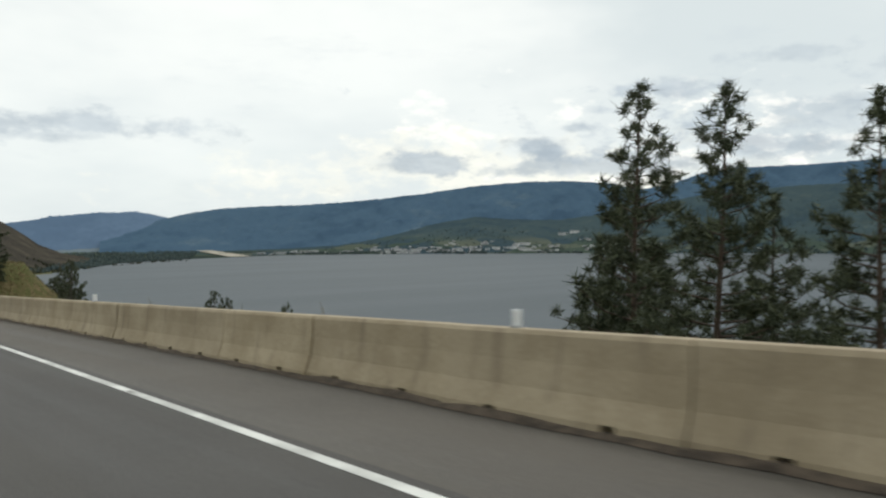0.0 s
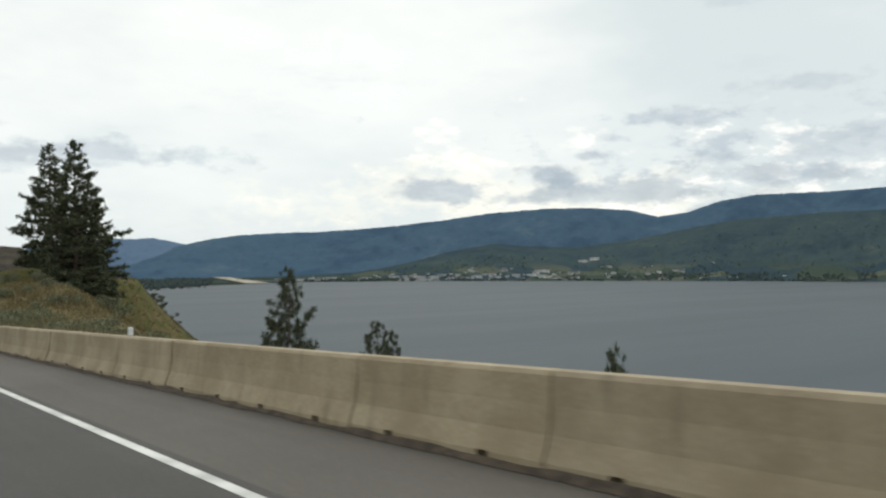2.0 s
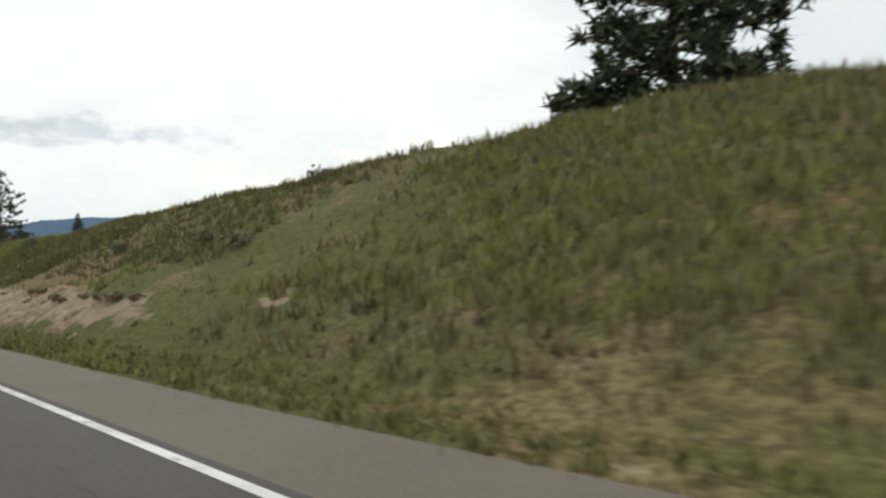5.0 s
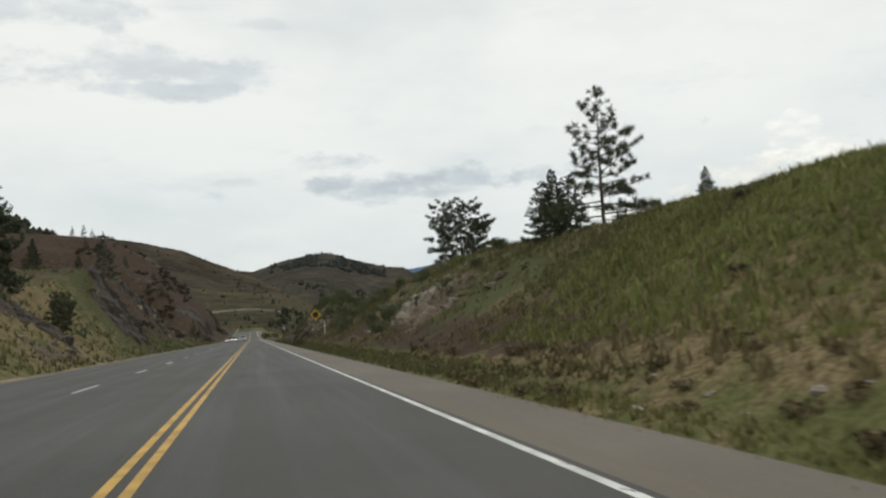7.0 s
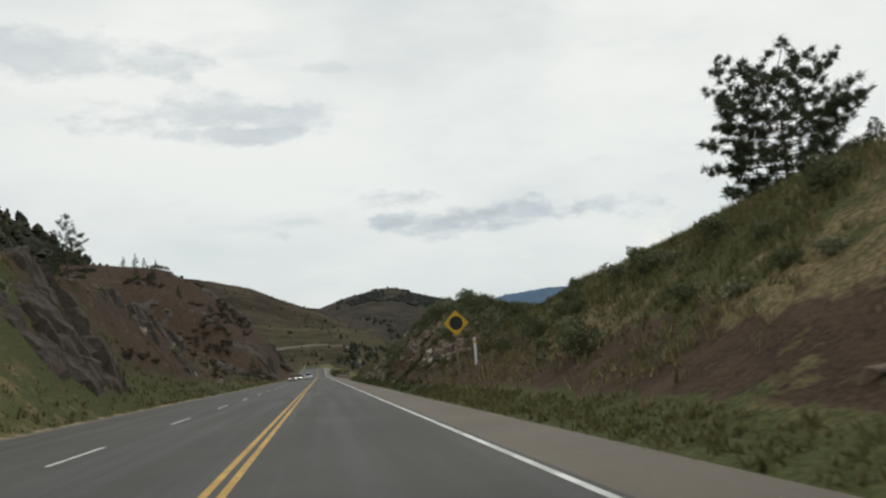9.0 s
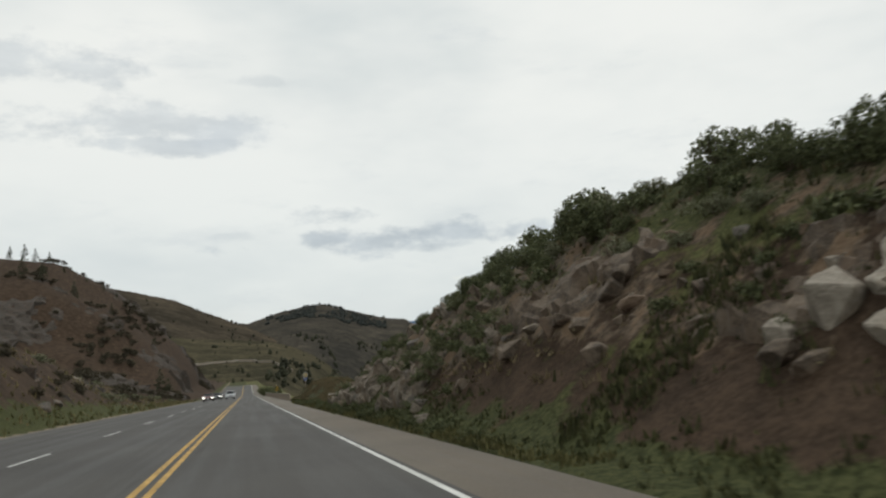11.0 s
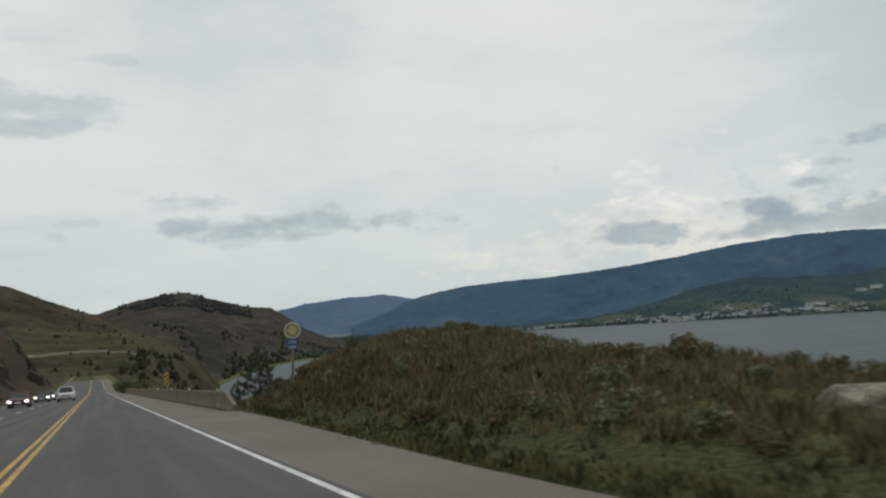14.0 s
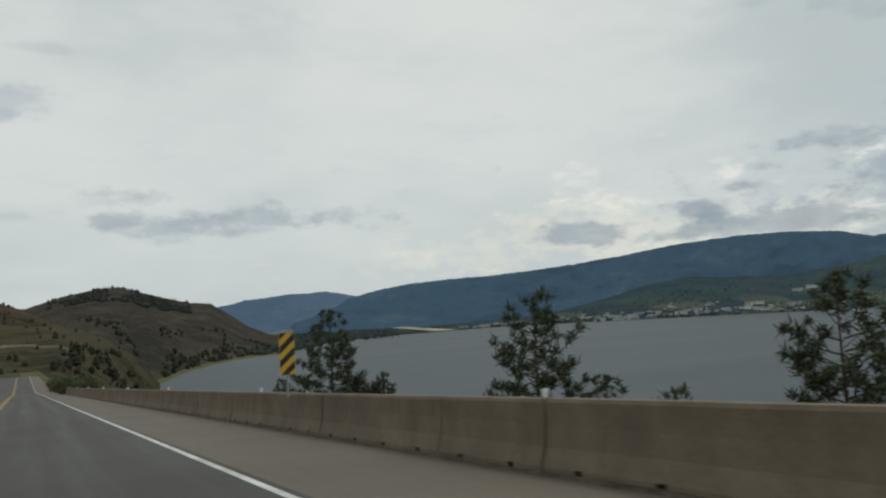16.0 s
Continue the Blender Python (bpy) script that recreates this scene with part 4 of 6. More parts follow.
# ---- signs ----
def flat_polygon(bm, points, y, thick=0.0):
    """A plate in the x-z plane facing -y."""
    front = [bm.verts.new((x, y, z)) for x, z in points]
    bm.faces.new(front)
    if thick:
        back = [bm.verts.new((x, y + thick, z)) for x, z in points]
        bm.faces.new(back[::-1])
        n = len(points)
        for i in range(n):
            bm.faces.new((front[(i + 1) % n], front[i], back[i], back[(i + 1) % n]))
    bmesh.ops.recalc_face_normals(bm, faces=bm.faces)
    return bm


def disc_points(r, n=32, cx=0, cz=0, tooth=0.0):
    return [(cx + (r + (tooth if k % 2 else 0)) * math.cos(2 * math.pi * k / n), cz + (r + (tooth if k % 2 else 0)) * math.sin(2 * math.pi * k / n)) for k in range(n)]


def hazard_marker(x, y):
    base = empty("hazard_marker", pose(x, y, rz_(y) + 0.685, 0, 0, 0), "black and yellow diagonally striped hazard marker on the barrier", "road sign")
    part("post", rod(bmesh.new(), (0, 0.03, 0), (0, 0.03, 1.16), 0.022, 0.022), M_GALV, base, "thin steel post")
    part("panel", flat_polygon(bmesh.new(), [(-0.15, 0.42), (0.15, 0.42), (0.15, 1.22), (-0.15, 1.22)], 0.0, 0.006), M_SIGNYELLOW, base, "yellow panel")
    for k in range(-2, 4):
        z0 = 0.55 + 0.27 * k
        pts = [(-0.145, z0), (0.145, z0 + 0.26), (0.145, z0 + 0.395), (-0.145, z0 + 0.135)]
        lo, hi = 0.425, 1.215
        clipped = []
        for i in range(4):  # clip to the panel
            (xa, za), (xb, zb) = pts[i], pts[(i + 1) % 4]
            for level in sorted((lo, hi), key=lambda c: abs(c - za)):
                if (za - level) * (zb - level) < 0:
                    t = (level - za) / (zb - za)
                    clipped.append((xa + t * (xb - xa), level))
            if lo <= zb <= hi:
                clipped.append((xb, zb))
        if len(clipped) >= 3:
            part("stripe", flat_polygon(bmesh.new(), clipped, -0.004, 0.003), M_SIGNBLACK, base)
    part("cap_bar", box(bmesh.new(), -0.13, 0.13, -0.01, 0.03, 1.25, 1.275, 0.003), M_GALV, base)


hazard_marker(5.22, 367.2)


def service_sign(x, y):
    base = empty("service_club_sign", pose(x, y, gz(x, y) - 0.15, 0, 2.0, -20), "round gold and blue wheel sign over blue plates", "road sign")
    top = rz_(y) + 2.82 - (gz(x, y) - 0.15)
    part("post", box(bmesh.new(), -0.045, 0.045, 0.02, 0.11, 0, top + 0.3, 0.008), M_WOODPOST, base, "grey wooden post")
    part("disc", flat_polygon(bmesh.new(), disc_points(0.305, 40, 0, top), 0.0, 0.015), M_SIGNPALE, base, "pale round plate")
    part("ring", flat_polygon(bmesh.new(), disc_points(0.235, 36, 0, top), -0.004, 0.003), M_SIGNBLACK, base, "dark blue ring")
    part("wheel", flat_polygon(bmesh.new(), disc_points(0.19, 48, 0, top, 0.02), -0.008, 0.003), M_SIGNGOLD, base, "gold toothed wheel")
    part("hub", flat_polygon(bmesh.new(), disc_points(0.06, 20, 0, top), -0.012, 0.003), M_SIGNPALE, base)
    for k in range(6):
        a = k * math.pi / 3
        c, s = math.cos(a), math.sin(a)
        pts = [(0.07 * c - 0.015 * s, top + 0.07 * s + 0.015 * c), (0.17 * c - 0.015 * s, top + 0.17 * s + 0.015 * c), (0.17 * c + 0.015 * s, top + 0.17 * s - 0.015 * c),
               (0.07 * c + 0.015 * s, top + 0.07 * s - 0.015 * c)]
        part("spoke", flat_polygon(bmesh.new(), pts, -0.013, 0.002), M_SIGNPALE, base)
    z = top - 0.335
    part("upper_plate", flat_polygon(bmesh.new(), [(-0.24, z - 0.20), (0.24, z - 0.20), (0.24, z), (-0.24, z)], 0.0, 0.012), M_SIGNBLUE, base, "blue plate")
    part("lower_plate", flat_polygon(bmesh.new(), [(-0.20, z - 0.36), (0.20, z - 0.36), (0.20, z - 0.215), (-0.20, z - 0.215)], 0.0, 0.012), M_SIGNBLUE, base, "blue plate")
    for zz, w in ((z - 0.07, 0.14), (z - 0.13, 0.17), (z - 0.26, 0.15), (z - 0.315, 0.12)):
        part("text_bar", flat_polygon(bmesh.new(), [(-w, zz - 0.012), (w, zz - 0.012), (w, zz + 0.012), (-w, zz + 0.012)], -0.004, 0.002), M_SIGNPALE, base)


service_sign(7.4, 337.9)


def warning_sign(x, y):
    base = empty("warning_sign", pose(x, y, gz(x, y) - 0.2, 0, 0, 4), "yellow diamond warning sign with a black symbol on a post", "road sign")
    top = rz_(y) + 2.95 - (gz(x, y) - 0.2)
    part("post", box(bmesh.new(), -0.05, 0.05, 0.02, 0.12, 0, top + 0.35, 0.01), M_WOODPOST, base, "grey wooden post")
    part("plate", flat_polygon(bmesh.new(), disc_points(0.56, 4, 0, top), 0.0, 0.012), M_SIGNYELLOW, base, "orange-yellow diamond plate")
    part("border", flat_polygon(bmesh.new(), disc_points(0.30, 20, 0, top), -0.006, 0.003), M_SIGNBLACK, base, "black symbol")


warning_sign(6.5, 232.3)


# ---- cars in the uphill lanes ----
def paint(name, colour, rough=0.3, metal=0.0):
    m, n, l, b = material(name)
    f = tex_noise(n, l, 4.0, 3)
    l.new(mix(n, l, ramp(n, l, f, 0.4, 0.6), colour, tuple(0.88 * c for c in colour)), b.inputs["Base Color"])
    b.inputs["Roughness"].default_value, b.inputs["Metallic"].default_value = rough, metal
    return m


M_GLASS = paint("dark_car_glass", (0.012, 0.014, 0.016), 0.08)
M_TYRE = plain("tyre_rubber", (0.012, 0.012, 0.012), (0.03, 0.03, 0.03), 20, 0.85)
M_RIM = plain("alloy_rim", (0.35, 0.35, 0.36), (0.5, 0.5, 0.51), 10, 0.35, 0.8, 0)
M_TRIM = plain("black_car_trim", (0.012, 0.012, 0.013), (0.03, 0.03, 0.032), 9, 0.6)
lampm, ln, ll, lb = material("lit_headlamp")
lb.inputs["Base Color"].default_value = (0.9, 0.9, 0.86, 1)
lb.inputs["Emission Color"].default_value = (1.0, 0.97, 0.88, 1)
lb.inputs["Emission Strength"].default_value = 4.0
M_LAMP = lampm
M_LAMPOFF = paint("clear_headlamp", (0.5, 0.5, 0.5), 0.15)


def car(name, x, y, colour_material, label, tall, lit):
    """Front towards -y."""
    L, Wd = (4.5, 1.84) if tall else (4.6, 1.80)
    base = empty(name, Matrix.Translation((float(road_x(y)) + x, y, rz_(y) + 0.003)) @ Matrix.Rotation(math.atan(-0.052), 4, "X"), label, "car", "cars on the highway")
    H, belt = (1.70, 1.02) if tall else (1.45, 0.92)
    hood = 0.98 if tall else 0.82
    # sections along the car: y, half width, bottom, top
    side = [(0.0, 0.70, 0.42, hood - 0.22), (0.10, 0.84, 0.26, hood - 0.08), (0.55, 0.91, 0.22, hood), (1.15, Wd / 2, 0.22, belt), (2.3, Wd / 2, 0.22, belt + 0.02),
            (L - 0.55, Wd / 2, 0.22, belt + 0.05), (L - 0.10, 0.87, 0.26, belt + (0.02 if tall else -0.02)), (L, 0.78, 0.40, belt - 0.14)]
    bm = bmesh.new()
    rings = []
    for yy, w, z0, z1 in side:
        pts = [(-w * 0.92, z0), (-w, z0 + 0.16), (-w, (z0 + z1) / 2 + 0.1), (-w * 0.95, z1 - 0.05), (-w * 0.84, z1), (w * 0.84, z1), (w * 0.95, z1 - 0.05), (w, (z0 + z1) / 2 + 0.1),
               (w, z0 + 0.16), (w * 0.92, z0)]
        rings.append([bm.verts.new((px, yy, pz)) for px, pz in pts])
    for a, b in zip(rings, rings[1:]):
        for i in range(10):
            bm.faces.new((a[i], a[(i + 1) % 10], b[(i + 1) % 10], b[i]))
    bm.faces.new(rings[0])
    bm.faces.new(rings[-1])
    bmesh.ops.recalc_face_normals(bm, faces=bm.faces)
    part("body", bm, colour_material, base)
    # cabin: glass band and roof
    y0, y1, y2, y3 = (1.05, 1.75, L - 0.65, L - 0.12) if tall else (1.15, 1.95, L - 1.35, L - 0.65)
    w0, w1 = 0.80, 0.64

    def hull(z0, z1, grow):
        h = bmesh.new()
        t0, t1 = (z0 - belt) / (H - belt), (z1 - belt) / (H - belt)
        rr = []
        for t, z in ((t0, z0), (t1, z1)):
            w = w0 + (w1 - w0) * t + grow
            rr.append([h.verts.new(p) for p in ((-w, y0 + (y1 - y0) * t - grow, z), (w, y0 + (y1 - y0) * t - grow, z), (w, y3 + (y2 - y3) * t + grow, z), (-w, y3 + (y2 - y3) * t + grow, z))])
        for i in range(4):
            h.faces.new((rr[0][i], rr[0][(i + 1) % 4], rr[1][(i + 1) % 4], rr[1][i]))
        h.faces.new(rr[0][::-1])
        h.faces.new(rr[1])
        bmesh.ops.recalc_face_normals(h, faces=h.faces)
        return h

    part("window_band", hull(belt - 0.03, H - 0.07, 0.0), M_GLASS, base, "dark glass")
    roof = hull(H - 0.08, H, 0.015)
    bmesh.ops.bevel(roof, geom=list(roof.edges), offset=0.03, segments=2, affect="EDGES")
    part("roof", roof, colour_material, base)
    for sx in (-1, 1):
        for a, b in (((sx * 0.80, y0 - 0.01, belt), (sx * 0.66, y1, H - 0.06)), ((sx * 0.80, y3 + 0.01, belt), (sx * 0.66, y2, H - 0.06)),
                     ((sx * 0.812, (y0 + y3) / 2, belt), (sx * 0.67, (y1 + y2) / 2, H - 0.06))):
            part("pillar", rod(bmesh.new(), a, b, 0.045, 0.04, 6), colour_material, base)
        for yy in (0.85, L - 0.85):
            tyre = bmesh.new()
            rod(tyre, (sx * (Wd / 2 - 0.22), yy, 0.33), (sx * (Wd / 2 + 0.01), yy, 0.33), 0.33, 0.33, 20)
            bmesh.ops.bevel(tyre, geom=[e for e in tyre.edges if e.calc_length() < 0.15], offset=0.03, segments=2, affect="EDGES")
            wheel = part("wheel", tyre, M_TYRE, base, "black tyre")
            part("rim", rod(bmesh.new(), (sx * (Wd / 2 - 0.05), yy, 0.33), (sx * (Wd / 2 + 0.016), yy, 0.33), 0.20, 0.19, 14), M_RIM, wheel, "silver rim")
        part("headlight", box(bmesh.new(), sx * 0.72 - 0.15, sx * 0.72 + 0.15, -0.01, 0.22, hood - 0.30, hood - 0.14, 0.03), M_LAMP if lit else M_LAMPOFF, base, "lit headlight" if lit else "clear headlight")
        part("mirror", box(bmesh.new(), sx * 0.99 - 0.09, sx * 0.99 + 0.09, y0 + 0.25, y0 + 0.36, belt - 0.02, belt + 0.13, 0.03), colour_material, base)
        part("tail_light", box(bmesh.new(), sx * 0.76 - 0.1, sx * 0.76 + 0.1, L - 0.10, L + 0.005, belt - 0.30, belt - 0.08, 0.02), M_TAIL, base, "red tail light")
    part("grille", box(bmesh.new(), -0.45, 0.45, -0.02, 0.08, hood - 0.40, hood - 0.22, 0.02), M_TRIM, base, "black grille")
    part("bumper", box(bmesh.new(), -0.78, 0.78, -0.04, 0.14, 0.28, 0.46, 0.03), M_TRIM, base, "black lower bumper")
    part("plate", box(bmesh.new(), -0.26, 0.26, -0.05, -0.035, 0.40, 0.53, 0.004), M_DELIN, base, "pale plate")


M_TAIL = paint("red_lens", (0.25, 0.01, 0.008), 0.25)
car("white_suv", -3.15, 412.0, paint("white_car_paint", (0.72, 0.73, 0.74)), "white sport utility car on the uphill passing lane", True, False)
car("dark_sedan", -6.3, 424.0, paint("dark_car_paint", (0.02, 0.022, 0.026)), "black sedan with lit headlights on the uphill lane", False, True)
car("red_sedan", -6.6, 393.0, paint("dark_red_car_paint", (0.10, 0.012, 0.012)), "dark red sedan with lit headlights on the uphill lane", False, True)
car("grey_sedan", -6.4, 440.0, paint("grey_car_paint", (0.09, 0.09, 0.095)), "grey sedan with lit headlights on the uphill lane", False, True)


# ---- plants ----
def sprays(centres, sizes, blades, thin, seed, upward=0.0, squash=1.0):
    """Tufts of thin leaf triangles round the centres."""
    r = np.random.default_rng(seed)
    n = len(centres)
    c = np.repeat(np.asarray(centres, float), blades, 0)
    s = np.repeat(np.asarray(sizes, float), blades)
    d = r.normal(size=(n * blades, 3))
    d[:, 2] = d[:, 2] * squash + upward
    d /= np.linalg.norm(d, axis=1, keepdims=True) + 1e-9
    e = np.cross(d, r.normal(size=d.shape))
    e /= np.linalg.norm(e, axis=1, keepdims=True) + 1e-9
    ln = s * (0.6 + 0.7 * r.random(n * blades))
    root = c + d * (ln * -0.15)[:, None] + r.normal(size=d.shape) * (s * 0.22)[:, None]
    tip = root + d * ln[:, None]
    w = (ln * thin)[:, None] * e
    v = np.stack([root + d * (ln * 0.12)[:, None] + w * 1.15, tip, root + d * (ln * 0.12)[:, None] - w * 1.15], 1).reshape(-1, 3)
    k = np.arange(n * blades) * 3
    f = np.stack([k, k + 1, k + 2], 1)
    return v.tolist(), f.tolist()


def pine(height, width, bare, limbs, seed, needle, label, tufts=1.0, round_top=0.0, taper=0.8, rise=0.25, blades=24):
    """A tapered trunk with rising limbs that end in separate tufts of needles."""
    r = np.random.default_rng(seed)
    base = new("pine_tree")
    bm = bmesh.new()
    lean = Vector((r.normal() * 0.02, r.normal() * 0.02, 1))
    rad = 0.011 * height + 0.03
    pts = [Vector((lean.x * z + 0.05 * math.sin(z * 0.7 + seed), lean.y * z + 0.05 * math.cos(z * 0.6), z)) for z in np.linspace(-0.5, height * 0.98, 9)]
    for i in range(8):
        rod(bm, pts[i], pts[i + 1], rad * (1 - i / 8.4), rad * (1 - (i + 1) / 8.4), 7)
    cen, siz = [], []
    tuft = 0.20 + 0.020 * height
    for k in range(limbs):
        t = ((k + 0.7 * r.random()) / limbs) ** 0.92
        z = height * (bare + (0.975 - bare) * t)
        if round_top:
            reach = width * max(0.25, 1 - abs(t - 0.45) ** 2.2 * 1.6 * round_top) * (0.55 + 0.55 * r.random())
        else:
            reach = width * (1.01 - t) ** taper * (0.55 + 0.55 * r.random())
            if r.random() < 0.12:
                reach *= 1.2
        a = k * 2.399 + r.normal() * 0.35
        up = rise * (0.3 + t) + 0.10 * r.normal() - (0.15 if t < 0.2 else 0)
        o = Vector((lean.x * z, lean.y * z, z))
        out = Vector((math.cos(a), math.sin(a), 0))
        side = Vector((-math.sin(a), math.cos(a), 0))
        knee = o + out * (reach * 0.55) + Vector((0, 0, up * reach * 0.35))
        tip = o + out * reach + Vector((0, 0, up * reach))
        thick = 0.0035 * height * (1.1 - t) + 0.012
        rod(bm, o, knee, thick, thick * 0.6, 4)
        rod(bm, knee, tip, thick * 0.6, 0.007, 4)
        m = max(1, int(round(reach / tuft * 0.95 * tufts)))
        for j in range(m):
            q = 1.0 - 0.72 * j / max(1, m) * (0.8 + 0.4 * r.random())
            p = knee.lerp(tip, (q - 0.55) / 0.45) if q > 0.55 else o.lerp(knee, q / 0.55)
            for w in ((0,) if j == 0 else (-1, 1)):
                if w and r.random() < 0.22:
                    continue
                c = p + side * (w * (1.05 - q) * reach * (0.35 + 0.5 * r.random())) + Vector((0, 0, tuft * (0.1 + 0.35 * r.random())))
                cen.append(tuple(c))
                siz.append(tuft * (0.75 + 0.5 * r.random()) * (1.0 - 0.25 * t))
    for k in range(4):
        cen.append((lean.x * height, lean.y * height, height * (0.93 + 0.02 * k)))
        siz.append(tuft * (0.75 - 0.1 * k))
    part("trunk", bm, M_BARK, base, "brown tapered trunk with limbs")
    v, f = sprays(cen, np.array(siz) * 0.85, blades, 0.13 if blades < 33 else 0.105 if blades < 50 else 0.062, seed + 1, 0.30, 0.8)
    crown = mesh_object("crown", v, f, needle, base)
    tagged(crown, "tufts of dark green needles")
    return tagged(base, label, "tree")


def bush(width, height, count, leaf, seed, leafmat, label, name="shrub"):
    r = np.random.default_rng(seed)
    base = new(name)
    bm = bmesh.new()
    for _ in range(7):
        a = r.random() * 6.283
        d = (math.cos(a) * width * 0.6 * r.random(), math.sin(a) * width * 0.6 * r.random(), height * 0.75)
        rod(bm, (0, 0, -0.25), d, 0.022, 0.008, 4)
    part("stem", bm, M_BARK, base)
    lobes = r.normal(size=(7, 3)) * np.array([width * 0.42, width * 0.42, height * 0.16]) + np.array([0, 0, height * 0.55])
    pick = r.integers(0, 7, count)
    d = r.normal(size=(count, 3))
    d /= np.linalg.norm(d, axis=1, keepdims=True)
    c = lobes[pick] + d * np.array([width * 0.42, width * 0.42, height * 0.38]) * (0.55 + 0.5 * r.random((count, 1)))
    c[:, 2] = np.maximum(c[:, 2], -0.05)
    v, f = sprays(c, np.full(count, leaf), 4, 0.27, seed + 3, 0.3)
    tagged(mesh_object("foliage", v, f, leafmat, base), "fine dense leaves")
    return tagged(base, label, "shrub")


def put(proto, x, y, scale=1.0, turn=0.0, sink=0.0, z=None, tall=1.0, group=""):
    m = Matrix.Translation((x, y, (gz(x, y) if z is None else z) - sink)) @ Matrix.Rotation(radians(turn), 4, "Z") @ Matrix.Diagonal((scale, scale, scale * tall, 1))
    ob = copy_thing(proto, m)
    if group:
        tagged(ob, group=group)
    return ob


def bare_bush(width, height, seed):
    """A nearly leafless shrub: forking twigs with a few leaves."""
    r = np.random.default_rng(seed)
    base = new("bare_shrub")
    bm = bmesh.new()
    tips = []
    for _ in range(24):
        a, tilt = r.random() * 6.283, 0.15 + 0.75 * r.random()
        p, d = Vector((0, 0, -0.2)), Vector((math.cos(a) * tilt, math.sin(a) * tilt, 1)).normalized()
        for k in range(3):
            q = p + (d + Vector(r.normal(size=3)) * 0.18) * height * (0.42, 0.38, 0.30)[k]
            rod(bm, p, q, (0.022, 0.013, 0.008)[k], (0.013, 0.008, 0.004)[k], 4)
            for _ in range(2):
                e = q + Vector(r.normal(size=3)) * height * 0.16
                rod(bm, q, e, 0.006, 0.003, 3)
                tips.append(tuple(e))
            p = q
    part("stem", bm, M_BARK, base)
    v, f = sprays(tips, np.full(len(tips), 0.10), 6, 0.28, seed, 0.2)
    tagged(mesh_object("leaves", v, f, M_SAGE, base), "a few small leaves")
    return tagged(base, "half-bare twiggy shrub on the crest of the cut", "shrub")


P_DENSE = [pine(11, 3.7, 0.02, 120, s, M_NEEDLE, "tall dense dark green pine standing in dry grass", 1.15) for s in (11, 12)]
P_LAKE = [pine(17, 4.1, 0.12, 84, s, M_NEEDLE2, "tall open pine with rising tufted limbs below the barrier", 1.1, 0.0, 0.8, 0.4, 54) for s in (14, 15, 16)]
P_SPARSE = pine(7, 3.0, 0.08, 46, 21, M_NEEDLE, "open-crowned conical pine with a straight visible trunk", 0.88, 0.0, 0.8, 0.3, 50)
P_ROUND = pine(6, 2.8, 0.10, 84, 31, M_NEEDLE2, "broad bushy pine on a grassy crest", 1.05, 0.8, 0.8, 0.25, 60)
P_YOUNG = [pine(6, 2.35, 0.02, 66, s, M_NEEDLE2, "young bushy pine below the roadside barrier", 1.05, 0.0, 0.66, 0.42, 50) for s in (41, 42, 43)]
P_SMALL = pine(3.5, 1.1, 0.04, 26, 51, M_NEEDLE, "small dark pine on a slope", 1.3, 0.0, 0.9, 0.2, 26)
S_SAGE = [bush(0.75, 0.75, 380, 0.092, s, M_SAGE, "grey-green sagebrush clump in dry grass") for s in (61, 62)]
S_DARK = [bush(1.0, 1.15, 620, 0.105, s, M_BUSH, "dark green leafy shrub on rocky ground") for s in (71, 72)]
S_LOW = [bush(1.0, 0.95, 54, 0.30, s, M_BUSH, "low dark shrub on a far slope") for s in (75, 76, 77)]
S_MID = [bush(1.0, 0.95, 150, 0.17, s, M_BUSH, "low leafy shrub on a slope") for s in (91, 92)]
S_BARE = bare_bush(1.0, 1.3, 81)
protos = [S_BARE] + S_MID + P_DENSE + P_LAKE + S_LOW + [P_SPARSE, P_ROUND] + P_YOUNG + [P_SMALL] + S_SAGE + S_DARK

# trees by the upper lake view
for x, y, top, t, k in ((15.95, 107.0, 8.7, 20, 0), (17.1, 121.0, 10.1, 140, 1), (17.9, 111.5, 5.6, 250, 0), (16.4, 108.9, 3.6, 60, 1)):
    g = gz(x, y) - 0.2
    put(P_DENSE[k], x, y, (top - g) / 11, t, z=g, group="pines on the grassy knoll")
put(P_SMALL, 23.4, 90.5, (-4.1 - gz(23.4, 90.5)) / 3.5, 80, 0.1, group="young pines on the lake slope")
for x, y, top, wide, k, t in ((51.2, 120.3, -6.7, 1.8, 0, 10), (53.6, 121.0, -7.9, 1.4, 2, 110), (37.9, 156.0, -4.2, 2.2, 2, 40), (35.4, 154.0, -5.2, 1.8, 1, 90), (40.8, 77.3, -5.4, 1.5, 1, 200)):
    g = gz(x, y) - 0.1
    high = max(v[2] for c in P_YOUNG[k].children for v in c.bound_box)
    put(P_YOUNG[k], x, y, wide, t, 0, z=g, tall=(top - g) / (high * wide), group="young pines on the lake slope")
put(P_YOUNG[1], 20.4, 82.4, 0.95, 30, 0.1, tall=(-0.8 - gz(20.4, 82.4)) / 5.70, group="young pines on the lake slope")
for x, y, top, k, t in ((30.3, 23.9, 8.5, 0, 10), (25.2, 16.3, 6.8, 1, 100), (34.5, 27.5, 4.5, 2, 200), (30.5, 17.0, 3.0, 0, 300), (36.5, 31.5, 0.5, 1, 130), (24.6, 10.2, 5.6, 2, 60)):
    g = gz(x, y) - 0.2
    put(P_LAKE[k], x, y, (top - g) / 17, t, 0, z=g, group="tall pines below the barrier")

